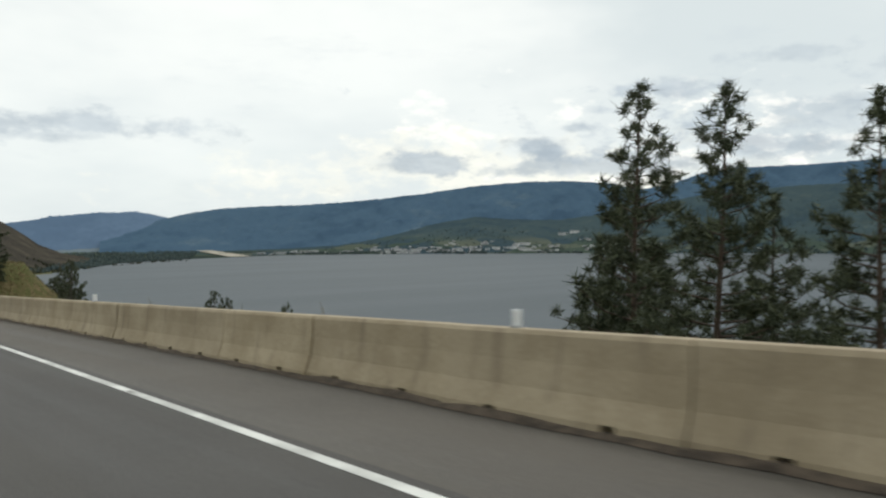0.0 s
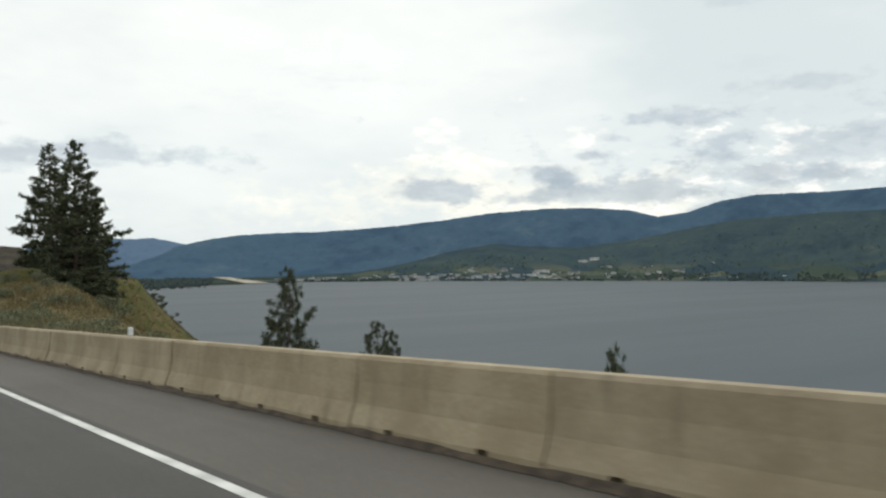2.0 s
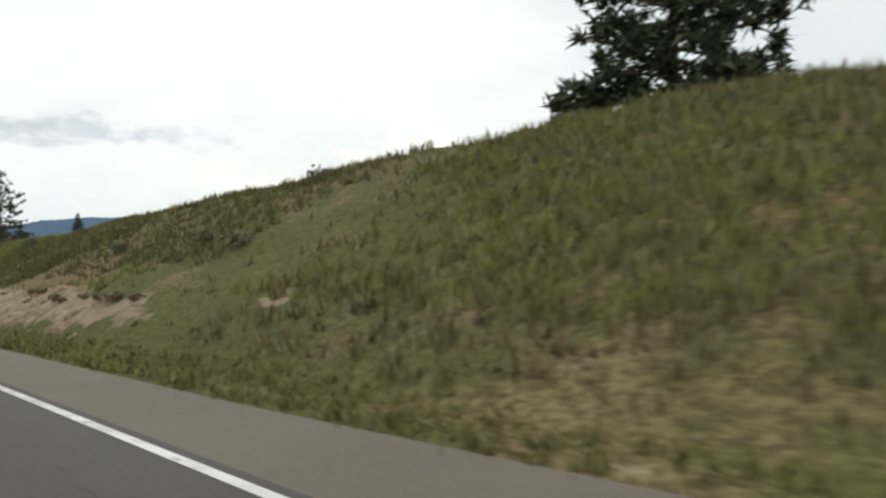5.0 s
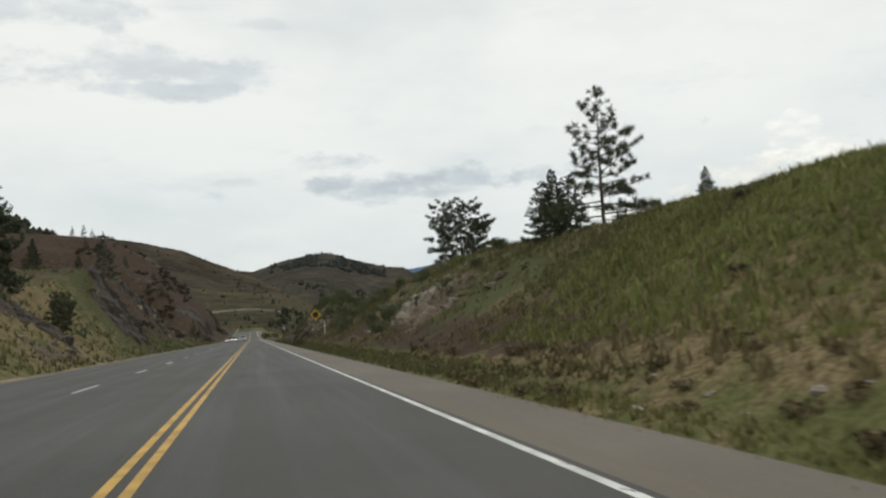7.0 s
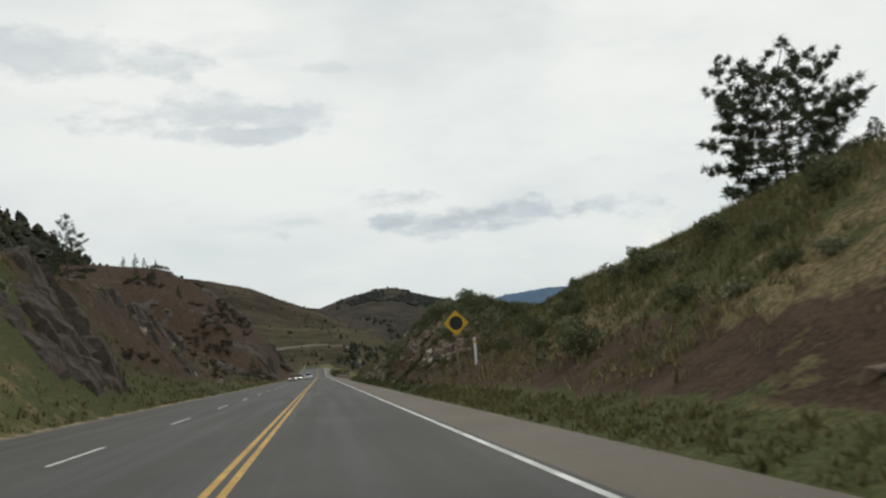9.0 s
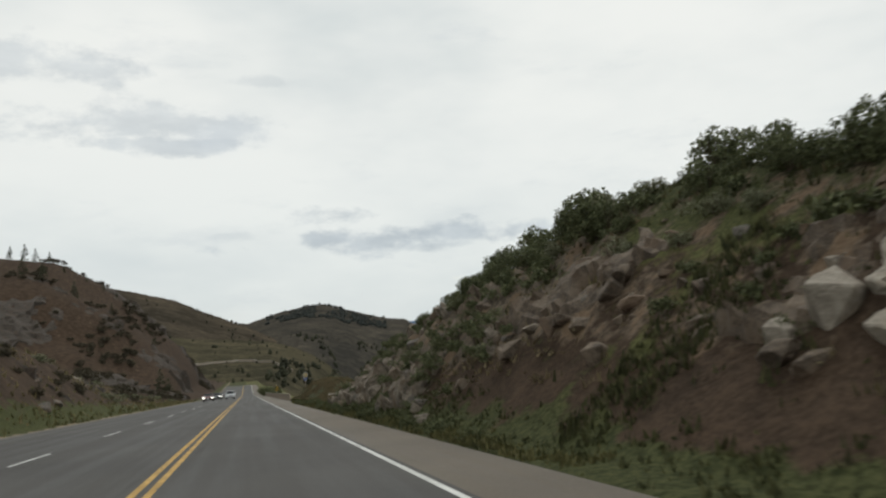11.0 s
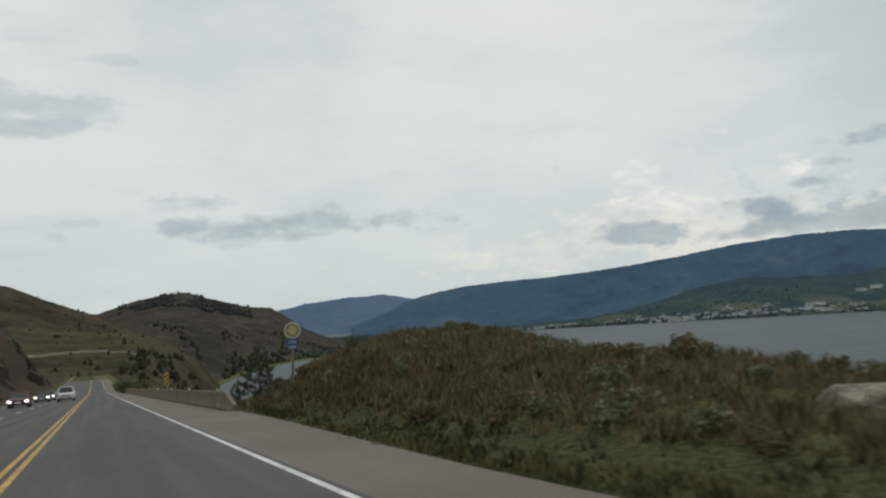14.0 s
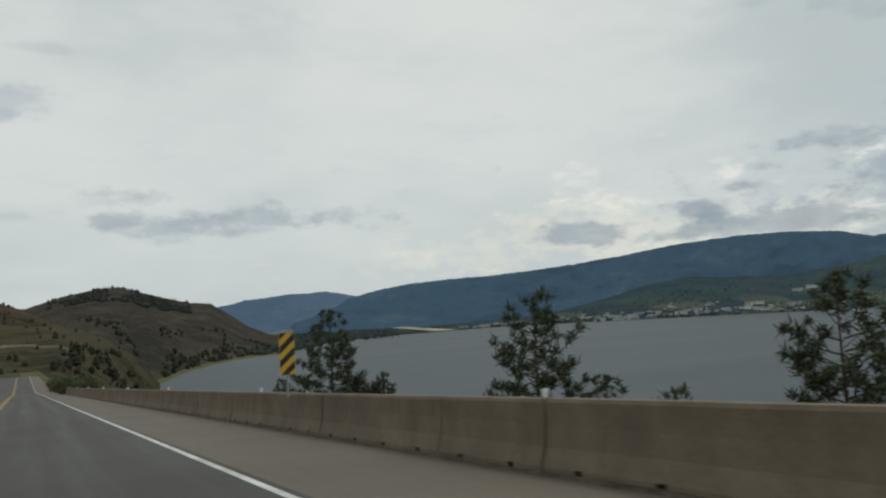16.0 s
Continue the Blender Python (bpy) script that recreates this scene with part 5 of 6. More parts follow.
# the grassy cut and its trees
put(P_SPARSE, 15.7, 186.5, 0.95, 15, 0.1)
put(P_DENSE[0], 14.6, 189.5, 0.34, 40, 0.1, tall=0.9, group="small pines on the grassy crest")
put(P_YOUNG[0], 14.2, 189.8, 0.50, 40, 0.1, group="small pines on the grassy crest")
put(P_YOUNG[1], 16.2, 191.5, 0.55, 140, 0.1, group="small pines on the grassy crest")
put(P_YOUNG[1], 17.8, 189.0, 0.28, 240, 0.1, group="small pines on the grassy crest")
put(P_DENSE[1], 22.7, 189.5, 0.21, 10, 0.1, group="small pines on the grassy crest")
put(P_ROUND, 20.3, 228.5, 1.2, 0, 0.5)
put(P_YOUNG[1], 19.5, 222.0, 0.38, 0, 0.1, group="small pines on the grassy crest")
put(S_DARK[0], 11.6, 158.2, 0.55, 0, 0.1, group="shrubs on the grassy cut")

put(S_BARE, 10.9, 244.7, 1.0, 0, 0.0)
put(S_BARE, 9.6, 239.6, 0.7, 120, 0.1)
post = empty("marker_post", pose(7.4, 233.0, gz(7.4, 233.0) - 0.1), "white plastic marker post in the grass", "marker post")
part("shaft", box(bmesh.new(), -0.06, 0.06, -0.02, 0.02, 0, 1.25, 0.01), M_DELIN, post)
part("reflector", box(bmesh.new(), -0.045, 0.045, -0.026, -0.0205, 1.0, 1.15, 0.002), M_SIGNYELLOW, post, "amber reflector")

# left of the road
put(P_DENSE[1], -16.9, 214.2, 0.84, 60, 0.2, group="pines above the uphill lane")
put(P_DENSE[0], -19.5, 212.0, 0.72, 160, 0.2, group="pines above the uphill lane")
put(P_DENSE[1], -21.0, 219.0, 0.55, 260, 0.2, group="pines above the uphill lane")
put(P_ROUND, -12.9, 217.5, 0.36, 33, 0.2, tall=1.35)
for x, y, top, k in ((-16.6, 258.0, 1.4, 2), (-27.0, 268.0, 2.6, 0), (-23.0, 276.0, 0.6, 0)):
    g = gz(x, y)
    p = (P_DENSE[0], P_YOUNG[0], P_SPARSE)[k]
    put(p, x, y, max(0.25, (top - g) / (11, 6, 7)[k]), 37 * k + x, 0.2, group="pines on the left hillside")
for x, y, s in ((-61, 527, 0.36), (-66, 530, 0.42), (-70, 533, 0.5), (-75, 535, 0.4), (-56, 524, 0.22), (-50, 528, 0.2), (-45, 530, 0.24), (-41, 531, 0.2), (-36, 533, 0.22), (-30, 520, 0.25),
                (-26, 500, 0.3), (-20, 455, 0.5), (-17.5, 449, 0.42), (-38, 500, 0.3), (-48, 498, 0.45), (-58, 505, 0.5), (-65, 510, 0.55)):
    put(P_SMALL, x, y, s * 3.2, x * 7, 0.2, group="small pines on the rocky spur")

# trees by the lower lake view
for x, y, top, s, t, k in ((17.6, 399.0, -15.4, 1.15, 20, 0), (24.4, 387.2, -15.3, 1.15, 110, 1), (23.9, 369.0, -15.4, 1.05, 210, 0), (19.8, 397.0, -18.6, 0.6, 70, 1), (26.5, 384.0, -18.2, 0.6, 10, 0),
                           (27.2, 380.0, -18.9, 0.6, 150, 1), (25.5, 366.5, -18.0, 0.6, 60, 1), (20.5, 399.5, -19.2, 0.55, 310, 0), (15.3, 402.5, -18.9, 0.5, 10, 1)):
    g = gz(x, y) - 0.1
    put(P_YOUNG[k], x, y, max(0.4, (top - 0.2 - g) / 6) * min(1.0, 0.7 + 0.3 * s), t, 0, z=min(g, top - 0.2 - 6 * max(0.4, (top - 0.2 - g) / 6) * min(1.0, 0.7 + 0.3 * s)), group="young pines below the lower barrier")
put(P_SMALL, 39.5, 575.0, 1.6, 0, 0.2, group="young pines below the lower barrier")
put(P_ROUND, 22.7, 363.5, 0.55, 0, 0.2, tall=1.6)
for x, y, s in ((5.8, 470, 2.4), (8.5, 480, 2.8), (11, 476, 2.0), (7.5, 500, 2.6)):
    put(S_DARK[int(x) % 2], x, y, s, x * 40, 0.2, group="big shrubs where the road bends")

# ---- rocks ----
def rock_mesh(seed, points=15):
    """A jointed block: the hull of scattered points, with broken edges."""
    r = random.Random(seed * 17 + 3)
    bm = bmesh.new()
    for _ in range(points):
        p = Vector((r.uniform(-1, 1), r.uniform(-1, 1), r.uniform(-1, 1)))
        bm.verts.new(p * (0.75 + 0.3 / max(0.45, p.length)) * 0.8)
    made = bmesh.ops.convex_hull(bm, input=list(bm.verts))
    bmesh.ops.delete(bm, geom=[v for v in bm.verts if not v.link_faces], context="VERTS")
    bmesh.ops.dissolve_limit(bm, angle_limit=0.25, verts=list(bm.verts), edges=list(bm.edges))
    bmesh.ops.bevel(bm, geom=list(bm.edges), offset=0.045, segments=1, affect="EDGES")
    bmesh.ops.triangulate(bm, faces=list(bm.faces))
    bmesh.ops.subdivide_edges(bm, edges=[e for e in bm.edges if e.calc_length() > 0.35], cuts=1, use_grid_fill=False)
    for v in bm.verts:
        v.co += Vector((noise.noise(v.co * 2.1 + Vector((seed, 0, 0))), noise.noise(v.co * 2.1 + Vector((0, seed, 0))), noise.noise(v.co * 2.3 + Vector((0, 0, seed))))) * 0.09
    bmesh.ops.recalc_face_normals(bm, faces=bm.faces)
    me = bpy.data.meshes.new("boulder")
    bm.to_mesh(me)
    bm.free()
    return me


ROCKS = [rock_mesh(s) for s in range(9)]
for k, me in enumerate(ROCKS):
    me.materials.append(M_PALEROCK if k >= 7 else M_CUTROCK if k >= 4 else M_ROCK)
for k in (0, 3, 4, 5):    # the same shapes in brown rock
    ROCKS.append(ROCKS[k].copy())
    ROCKS[-1].materials[0] = M_BROWNROCK


def boulder(x, y, sx, sy, sz, k, label, group, sink=0.35, z=None, tilt=0.0):
    ob = new("boulder", ROCKS[k])
    g = gz(x, y) if z is None else z
    ob.matrix_basis = Matrix.Translation((x, y, g + sz * (0.5 - sink))) @ Euler((tilt, tilt * 0.6, (x * 7.3 + y * 3.1) % 6.28)).to_matrix().to_4x4() @ Matrix.Diagonal((sx, sy, sz, 1))
    return tagged(ob, label, "rock", group)


rr = random.Random(5)


def facets(x, y, size, seed):
    """Jointed rock: every cell is a flat facet with its own height and tilt."""
    px, py = x / size, y / size
    i, j = np.floor(px), np.floor(py)
    best, out = np.full_like(px, 1e9), np.zeros_like(px)

    def h(a, b, k):
        w = np.sin(a * 127.1 + b * 311.7 + seed * 41.3 + k * 17.9) * 43758.5453
        return w - np.floor(w)

    for da in (-1, 0, 1):
        for db in (-1, 0, 1):
            a, b = i + da, j + db
            dx, dy = px - (a + h(a, b, 1)), py - (b + h(a, b, 2))
            d = np.abs(dx) + np.abs(dy) * 0.9
            z = (h(a, b, 3) * 2 - 1) + (h(a, b, 4) * 2 - 1) * 0.9 * dx + (h(a, b, 5) * 2 - 1) * 0.9 * dy
            out = np.where(d < best, z, out)
            best = np.minimum(d, best)
    return out


def rock_face(name, u0, u1, y0, y1, step, size, amp, keep, label, seed, material_, blocky=1.0):
    """Bare jointed rock that stands out of the slope where keep(u, y) is high."""
    us, yy = np.arange(u0, u1, step), np.arange(y0, y1, step)
    U, Y = np.meshgrid(us, yy)
    warp = 0.4 * size * fbm(U / size * 0.7, Y / size * 0.7, seed + 2, 3)
    out = facets(U + warp, Y * 0.7 + warp + U * 0.35, size, seed) + 0.50 * facets(U - warp, Y * 0.8, size * 0.36, seed + 5)
    out = blocky * out + (1 - blocky) * (1.6 * fbm(U * 1.6 / size, Y * 0.8 / size, seed + 4, 4) + 0.5)
    k = np.clip(keep(U, Y) + 0.9 * fbm(U / size * 0.33, Y / size * 0.25, seed + 9, 4), 0, 1)
    lift = amp * (out * 0.75 + 0.15) * np.clip(k * 1.6, 0, 1) - 1.3 * amp * (1 - np.clip(k * 1.6, 0, 1))
    X = U + road_x(Y)
    Z = ground_z(X, Y) + 0.8 * lift
    X = X - np.sign(u0) * 0.6 * lift
    ob = mesh_object(name, np.stack([X.ravel(), Y.ravel(), Z.ravel()], 1).tolist(), grid_faces(len(us), len(yy)), material_)
    return tagged(ob, label, "rock face", kind="structure")


def band(v, a, b, soft):
    return np.clip(np.minimum(v - a, b - v) / soft, 0, 1)


rock_face("rock_cut", 5.9, 11.4, 236, 276, 0.14, 1.25, 0.50, lambda u, y: band(u, 6.6, 9.4, 0.7) * band(y, 238, 276, 3) * (0.46 + 0.3 * band(y, 252, 276, 5)) - 0.05,
          "jointed brown rock breaking out of the shrubby road cut", 3, M_BROWNROCK)
rock_face("rock_cut", 4.7, 9.5, 266, 297, 0.10, 0.78, 0.46, lambda u, y: np.maximum(band(u, 5.0, 6.9, 0.4), 0.85 * band(u, 7.9, 9.2, 0.4) + np.clip((y - 282) / 6, 0, 1) * band(u, 5.0, 8.9, 0.4)) * band(y, 267, 296, 2) * 0.85 - 0.12,
          "jointed grey-brown rock face reaching down to the verge", 4, M_CUTROCK)
rock_face("rock_ledge", 6.2, 12.5, 182, 208, 0.18, 1.2, 0.45, lambda u, y: band(u, 6.5, 12, 1.2) * band(y, 183, 206, 5) * 0.58 - 0.05, "weathered rock ledges in the grassy slope", 7, M_CUTROCK)
rock_face("left_rock_bank", -19, -10.4, 196, 218, 0.25, 1.6, 0.55, lambda u, y: band(u, -17, -10.6, 1.5) * 0.3, "dark jointed rock bank above the uphill lane", 9, M_SPURROCK)
rock_face("left_rock_bank", -24, -10.4, 236, 372, 0.3, 2.0, 0.65, lambda u, y: band(u, -22, -10.6, 2) * band(y, 236, 368, 5) * 0.42, "jointed brown rock bank above the uphill lane", 12, M_SPURROCK)
rock_face("spur_rock", -70, -11, 420, 600, 0.9, 6.5, 1.7, lambda u, y: band(u, -69, -12, 5) * band(y, 424, 598, 8) * 0.42, "weathered brown rock of the bare spur", 15, M_SPURROCK)
rock_face("pale_rock", 6.8, 9.6, 248.2, 254.2, 0.10, 0.9, 0.45, lambda u, y: 1.7 - 1.6 * np.hypot((u - 7.9) / 0.75, (y - 250.2) / 1.9), "pale freshly broken rock face in the road cut", 21, M_PALEROCK)
rock_face("gravel_bank", 4.3, 7.0, 110, 178, 0.08, 0.5, 0.17, lambda u, y: band(u, 4.45, 6.5, 0.3) * band(y, 124, 157, 9) * (0.8 + 0.3 * np.clip(1 - np.abs(y - 138) / 12, 0, 1)) + 0.25 * band(y, 126, 150, 6) * band(u, 4.4, 7.0, 0.3) - 0.22,
          "pale eroded gravel bank below the grass", 27, M_BANKSOIL, 0.25)
for _ in range(60):
    y = rr.uniform(238, 296)
    u = rr.triangular(6.8, 11.5, 7.6)
    s = rr.uniform(0.08, 0.26)
    boulder(u, y, s * rr.uniform(0.8, 1.3), s * rr.uniform(0.9, 1.6), s * rr.uniform(0.7, 1.2), (9, 10, 11, 3, 4, 12, 6)[rr.randrange(7)], "loose angular rock on the road cut", "rocks of the road cut", 0.5, tilt=rr.uniform(-0.5, 0.5))
for x, y, q in ((7.8, 243.6, 0.5), (8.3, 242.3, 0.42), (7.6, 241.0, 0.45), (8.9, 244.6, 0.4), (8.3, 239.6, 0.38)):
    boulder(x, y, q * 0.8, q, q * 0.8, 12, "square tan block in the brown earth of the cut", "rocks of the road cut", 0.4, tilt=0.3)
for x, y, sx, sy, sz, k in ((7.7, 249.2, 0.45, 0.65, 0.48, 7), (7.9, 250.5, 0.45, 0.55, 0.55, 8), (8.2, 249.9, 0.4, 0.5, 0.45, 7), (7.6, 251.2, 0.3, 0.4, 0.35, 8)):
    boulder(x, y, sx, sy, sz, k, "big pale freshly broken block in the brown earth", "rocks of the road cut", 0.35, tilt=0.2)
for _ in range(30):       # brown blocks in the earth of the cut
    y, u, q = rr.uniform(240, 267), rr.triangular(6.2, 9.8, 8.4), rr.uniform(0.22, 0.6)
    u, q = max(u, 7.2), 0.8 * q
    boulder(u, y, q * rr.uniform(0.8, 1.2), q * rr.uniform(0.9, 1.5), q * rr.uniform(0.7, 1.1), rr.choice((9, 10, 11, 12)), "brown angular block half buried in the road cut", "rocks of the road cut", 0.55, tilt=rr.uniform(-0.5, 0.5))
for _ in range(46):       # big jointed blocks standing out of the cut
    y = rr.triangular(262, 297, 286)
    u = rr.triangular(5.3, 9.4 - 0.28 * max(0, y - 284), 6.2)
    s = rr.uniform(0.25, 0.45) if u < 6.0 else rr.uniform(0.3, 0.75) * 0.72
    u = min(u, 7.6 - 0.1 * max(0, y - 284)) if y > 280 else u
    boulder(u, y, s * rr.uniform(0.8, 1.2), s * rr.uniform(0.9, 1.5), s * rr.uniform(0.7, 1.1), rr.choice((0, 1, 2, 4, 5, 6)), "big angular grey-brown block in the road cut", "rocks of the road cut", 0.55, tilt=rr.uniform(-0.5, 0.5))
for x, y, sx, sz, k in ((9.2, 311.6, 1.4, 0.70, 7), (8.3, 314.2, 0.75, 0.45, 5), (9.7, 303.8, 1.5, 0.95, 4), (9.1, 300.7, 1.25, 0.95, 7), (8.3, 298.5, 1.0, 0.85, 5), (8.1, 306.0, 0.65, 0.55, 1),
                        (11.2, 306.6, 1.2, 0.75, 6), (7.5, 302.4, 0.6, 0.5, 2), (12.0, 301.2, 1.3, 0.8, 5), (9.0, 314.0, 0.7, 0.4, 4), (7.4, 299.8, 0.45, 0.4, 8)):
    boulder(x, y, sx, sx * 1.15, sz, k, "weathered tan boulder at the roadside above the lake", "roadside boulders", 0.25, tilt=0.15)
for _ in range(14):       # ledges in the grassy cut
    y, u = rr.uniform(184, 210), rr.uniform(6.6, 12.5)
    s = rr.uniform(0.2, 0.5)
    boulder(u, y, s * 1.2, s * 1.3, s * 0.7, rr.randrange(7), "weathered rock ledge in the grassy slope", "rock ledges", 0.68, tilt=rr.uniform(-0.4, 0.4))
for _ in range(34):       # stones in the gravel bank
    y, u = rr.uniform(134, 168), rr.uniform(4.7, 6.2)
    s = rr.uniform(0.04, 0.11)
    boulder(u, y, s * 1.2, s * 1.3, s, 7 + rr.randrange(2), "pale stone in the gravel bank", "stones of the gravel bank", 0.3)
for _ in range(30):       # left rock cut
    y = rr.choice((rr.uniform(198, 214), rr.uniform(240, 345), rr.uniform(250, 330)))
    u = -rr.uniform(10.6, 19)
    s = rr.uniform(0.25, 0.7)
    boulder(u, y, s, s * 1.3, s * 0.85, rr.randrange(5), "brown-grey rock in the bank above the uphill lane", "rocks of the left bank", 0.62, tilt=rr.uniform(-0.5, 0.5))

# ---- shrubs over the slopes ----
def thicket(name, protos_, places, label, leafmat=None, lift=-0.05):
    """Many small shrubs joined into one."""
    v, f, n = [], [], 0
    for x, y, s, a in places:
        p = protos_[int(abs(x * 13 + y * 7)) % len(protos_)]
        me = [c for c in p.children if c.name.startswith("foliage")][0].data
        co = np.empty(len(me.vertices) * 3, np.float32)
        me.vertices.foreach_get("co", co)
        co = co.reshape(-1, 3) * s
        c, q = math.cos(a), math.sin(a)
        co = np.stack([co[:, 0] * c - co[:, 1] * q + x, co[:, 0] * q + co[:, 1] * c + y, co[:, 2] + gz(x, y) + lift], 1)
        idx = np.arange(len(co)).reshape(-1, 3) + n
        v.append(co)
        f.append(idx)
        n += len(co)
    ob = mesh_object(name, np.concatenate(v).tolist(), np.concatenate(f).tolist(), leafmat or protos_[0].children[1].data.materials[0])
    return tagged(ob, label, "shrubs", kind="stuff")


for _ in range(30):
    y = rr.uniform(67, 88)
    put(S_SAGE[rr.randrange(2)], rr.uniform(5.5, 7.6) + 0.67, y, rr.uniform(0.6, 0.75) + 0.015 * (y - 67), rr.uniform(0, 360), 0.05, group="sagebrush behind the upper barrier")
for _ in range(58):
    y, u = rr.uniform(74, 112), rr.uniform(6.5, 19)
    put(S_SAGE[rr.randrange(2)], u, y, rr.uniform(0.5, 1.15), rr.uniform(0, 360), 0.05, group="sagebrush behind the upper barrier")
thicket("slope_sage", S_LOW, [(rr.uniform(7.5, 19), rr.uniform(112, 236), rr.uniform(0.2, 0.45), rr.uniform(0, 6)) for _ in range(30)], "grey-green sagebrush scattered on the grassy cut", M_SAGE)
thicket("slope_shrubs", S_LOW, [(rr.uniform(7.5, 19), rr.uniform(112, 236), rr.uniform(0.2, 0.4), rr.uniform(0, 6)) for _ in range(14)], "dark shrubs scattered on the grassy cut")
thicket("crest_shrubs", S_MID, [(rr.triangular(7.4, 14.5, 11.0), rr.uniform(236, 292), rr.uniform(0.2, 0.42), rr.uniform(0, 6)) for _ in range(130)], "low grey-green shrubs over the rock cut", M_BUSH)
for x, y, s in ((10.4, 262.5, 1.25), (11.4, 265.0, 1.1), (11.8, 258.5, 1.15), (12.2, 254.0, 0.85), (12.0, 251.0, 0.85), (9.5, 249.3, 1.0), (10.2, 278.6, 0.85), (10.8, 283.0, 0.6), (10.6, 288.0, 0.6), (11.6, 270.5, 1.2),
                (12.0, 274.5, 1.0), (12.8, 247.0, 0.8), (9.0, 284.2, 0.65), (9.5, 281.8, 0.6), (8.7, 286.3, 0.6), (8.6, 287.8, 0.5), (10.3, 284.5, 0.6), (8.9, 248.6, 1.0), (8.2, 247.6, 0.7)):
    put(S_DARK[int(y) % 2], x, y, 0.85 * s, y * 31, 0.1, group="shrubs over the rock cut")
    put(S_SAGE[int(y) % 2], x + 0.9, y + 1.3, 0.85 * s, y * 17, 0.1, group="shrubs over the rock cut")
thicket("mound_sage", S_MID, [(rr.uniform(6.0, 13), rr.uniform(314, 345), rr.uniform(0.2, 0.42), rr.uniform(0, 6)) for _ in range(50)], "grey-green sagebrush on the roadside mound", M_SAGE)
# the smallest tufts are added in place of the bank's dark shaded holes
thicket("bank_weeds", S_LOW, [(rr.uniform(4.6, 6.2), rr.uniform(118, 176), rr.uniform(0.06, 0.15), rr.uniform(0, 6)) for _ in range(20)] + [(rr.uniform(4.6, 6.3), rr.uniform(148, 180), rr.uniform(0.1, 0.25), rr.uniform(0, 6)) for _ in range(60)]
        + [(6.5 + rr.gauss(0, 0.2), rr.uniform(116, 186), rr.uniform(0.12, 0.26), rr.uniform(0, 6)) for _ in range(60)], "dark weeds and roots overhanging the gravel bank, some in place of shaded holes", M_DRYBUSH)
for _ in range(66):
    y = rr.uniform(252, 293)
    put((S_DARK + S_DARK + S_SAGE)[rr.randrange(6)], rr.gauss(10.5, 0.8) - 1.2 * max(0, (y - 282) / 10), y, rr.uniform(0.4, 0.85) * (0.85 if y > 278 else 1.0), rr.uniform(0, 360), 0.1, group="shrubs over the rock cut")
for _ in range(46):
    put((S_DARK + S_SAGE)[rr.randrange(4)], rr.triangular(7.2, 13.5, 9.0), rr.uniform(192, 235), rr.uniform(0.35, 0.8), rr.uniform(0, 360), 0.08, group="shrubs on the grassy cut")
for x, y, s in ((14.2, 197.0, 0.65), (15.0, 199.5, 0.6), (14.6, 201.5, 0.5), (15.2, 210.0, 0.6)):
    put(S_DARK[int(y) % 2], x, y, s, y * 23, 0.1, group="shrubs on the grassy cut")
thicket("verge_bushes", S_MID, [(rr.uniform(4.9, 6.0), rr.uniform(256, 312), rr.uniform(0.18, 0.42), rr.uniform(0, 6)) for _ in range(48)], "dark green bushes along the verge below the rocks", M_BUSH)
for x, y, s in ((7.0, 293.6, 0.45), (7.8, 294.8, 0.5), (6.3, 294.6, 0.3), (8.8, 295.0, 0.65)):
    put(S_DARK[int(y) % 2], x, y, s, y * 19, 0.1, group="shrubs over the rock cut")
thicket("cut_shrubs", S_LOW, [(rr.triangular(6.8, 11, 9.5), rr.uniform(238, 294), rr.uniform(0.18, 0.5), rr.uniform(0, 6)) for _ in range(75)], "small green shrubs among the rocks of the cut", M_BUSH)
thicket("rock_shrubs", S_MID, [(rr.triangular(5.6, 9.6, 7.4), rr.uniform(262, 292), rr.uniform(0.25, 0.55), rr.uniform(0, 6)) for _ in range(70)], "green shrubs growing between the blocks of the cut", M_BUSH, 0.22)
thicket("mound_shrubs", S_MID, [(rr.uniform(6.2, 14), rr.uniform(312, 346), rr.uniform(0.18, 0.45), rr.uniform(0, 6)) for _ in range(120)], "brown half-dry shrubs over the roadside mound", M_DRYBUSH)
thicket("left_sage", S_LOW, [(-rr.uniform(11.5, 34), rr.uniform(190, 420), rr.uniform(0.35, 0.9), rr.uniform(0, 6)) for _ in range(150)], "grey-green sagebrush on the left hillside", M_SAGE)
def patches(u0, u1, y0, y1, smin, smax, count, scale, seed):
    """Places in uneven patches with bare ground between."""
    out = []
    while len(out) < count:
        x, y = rr.uniform(u0, u1), rr.uniform(y0, y1)
        f = float(fbm(np.array([x * scale]), np.array([y * scale * 0.6]), seed, 3)[0])
        if f + rr.uniform(-0.12, 0.12) > 0.10:
            out.append((x, y, rr.uniform(smin, smax), rr.uniform(0, 6)))
    return out


thicket("left_shrubs", S_LOW, patches(-34, -11.5, 225, 430, 0.3, 0.75, 230, 0.11, 61), "dark shrubs on the left hillside", M_BROWNBUSH)
thicket("spur_shrubs", S_LOW, patches(-66, -12, 425, 600, 0.6, 1.7, 430, 0.06, 63), "dark shrubs on the rocky spur", M_BROWNBUSH)


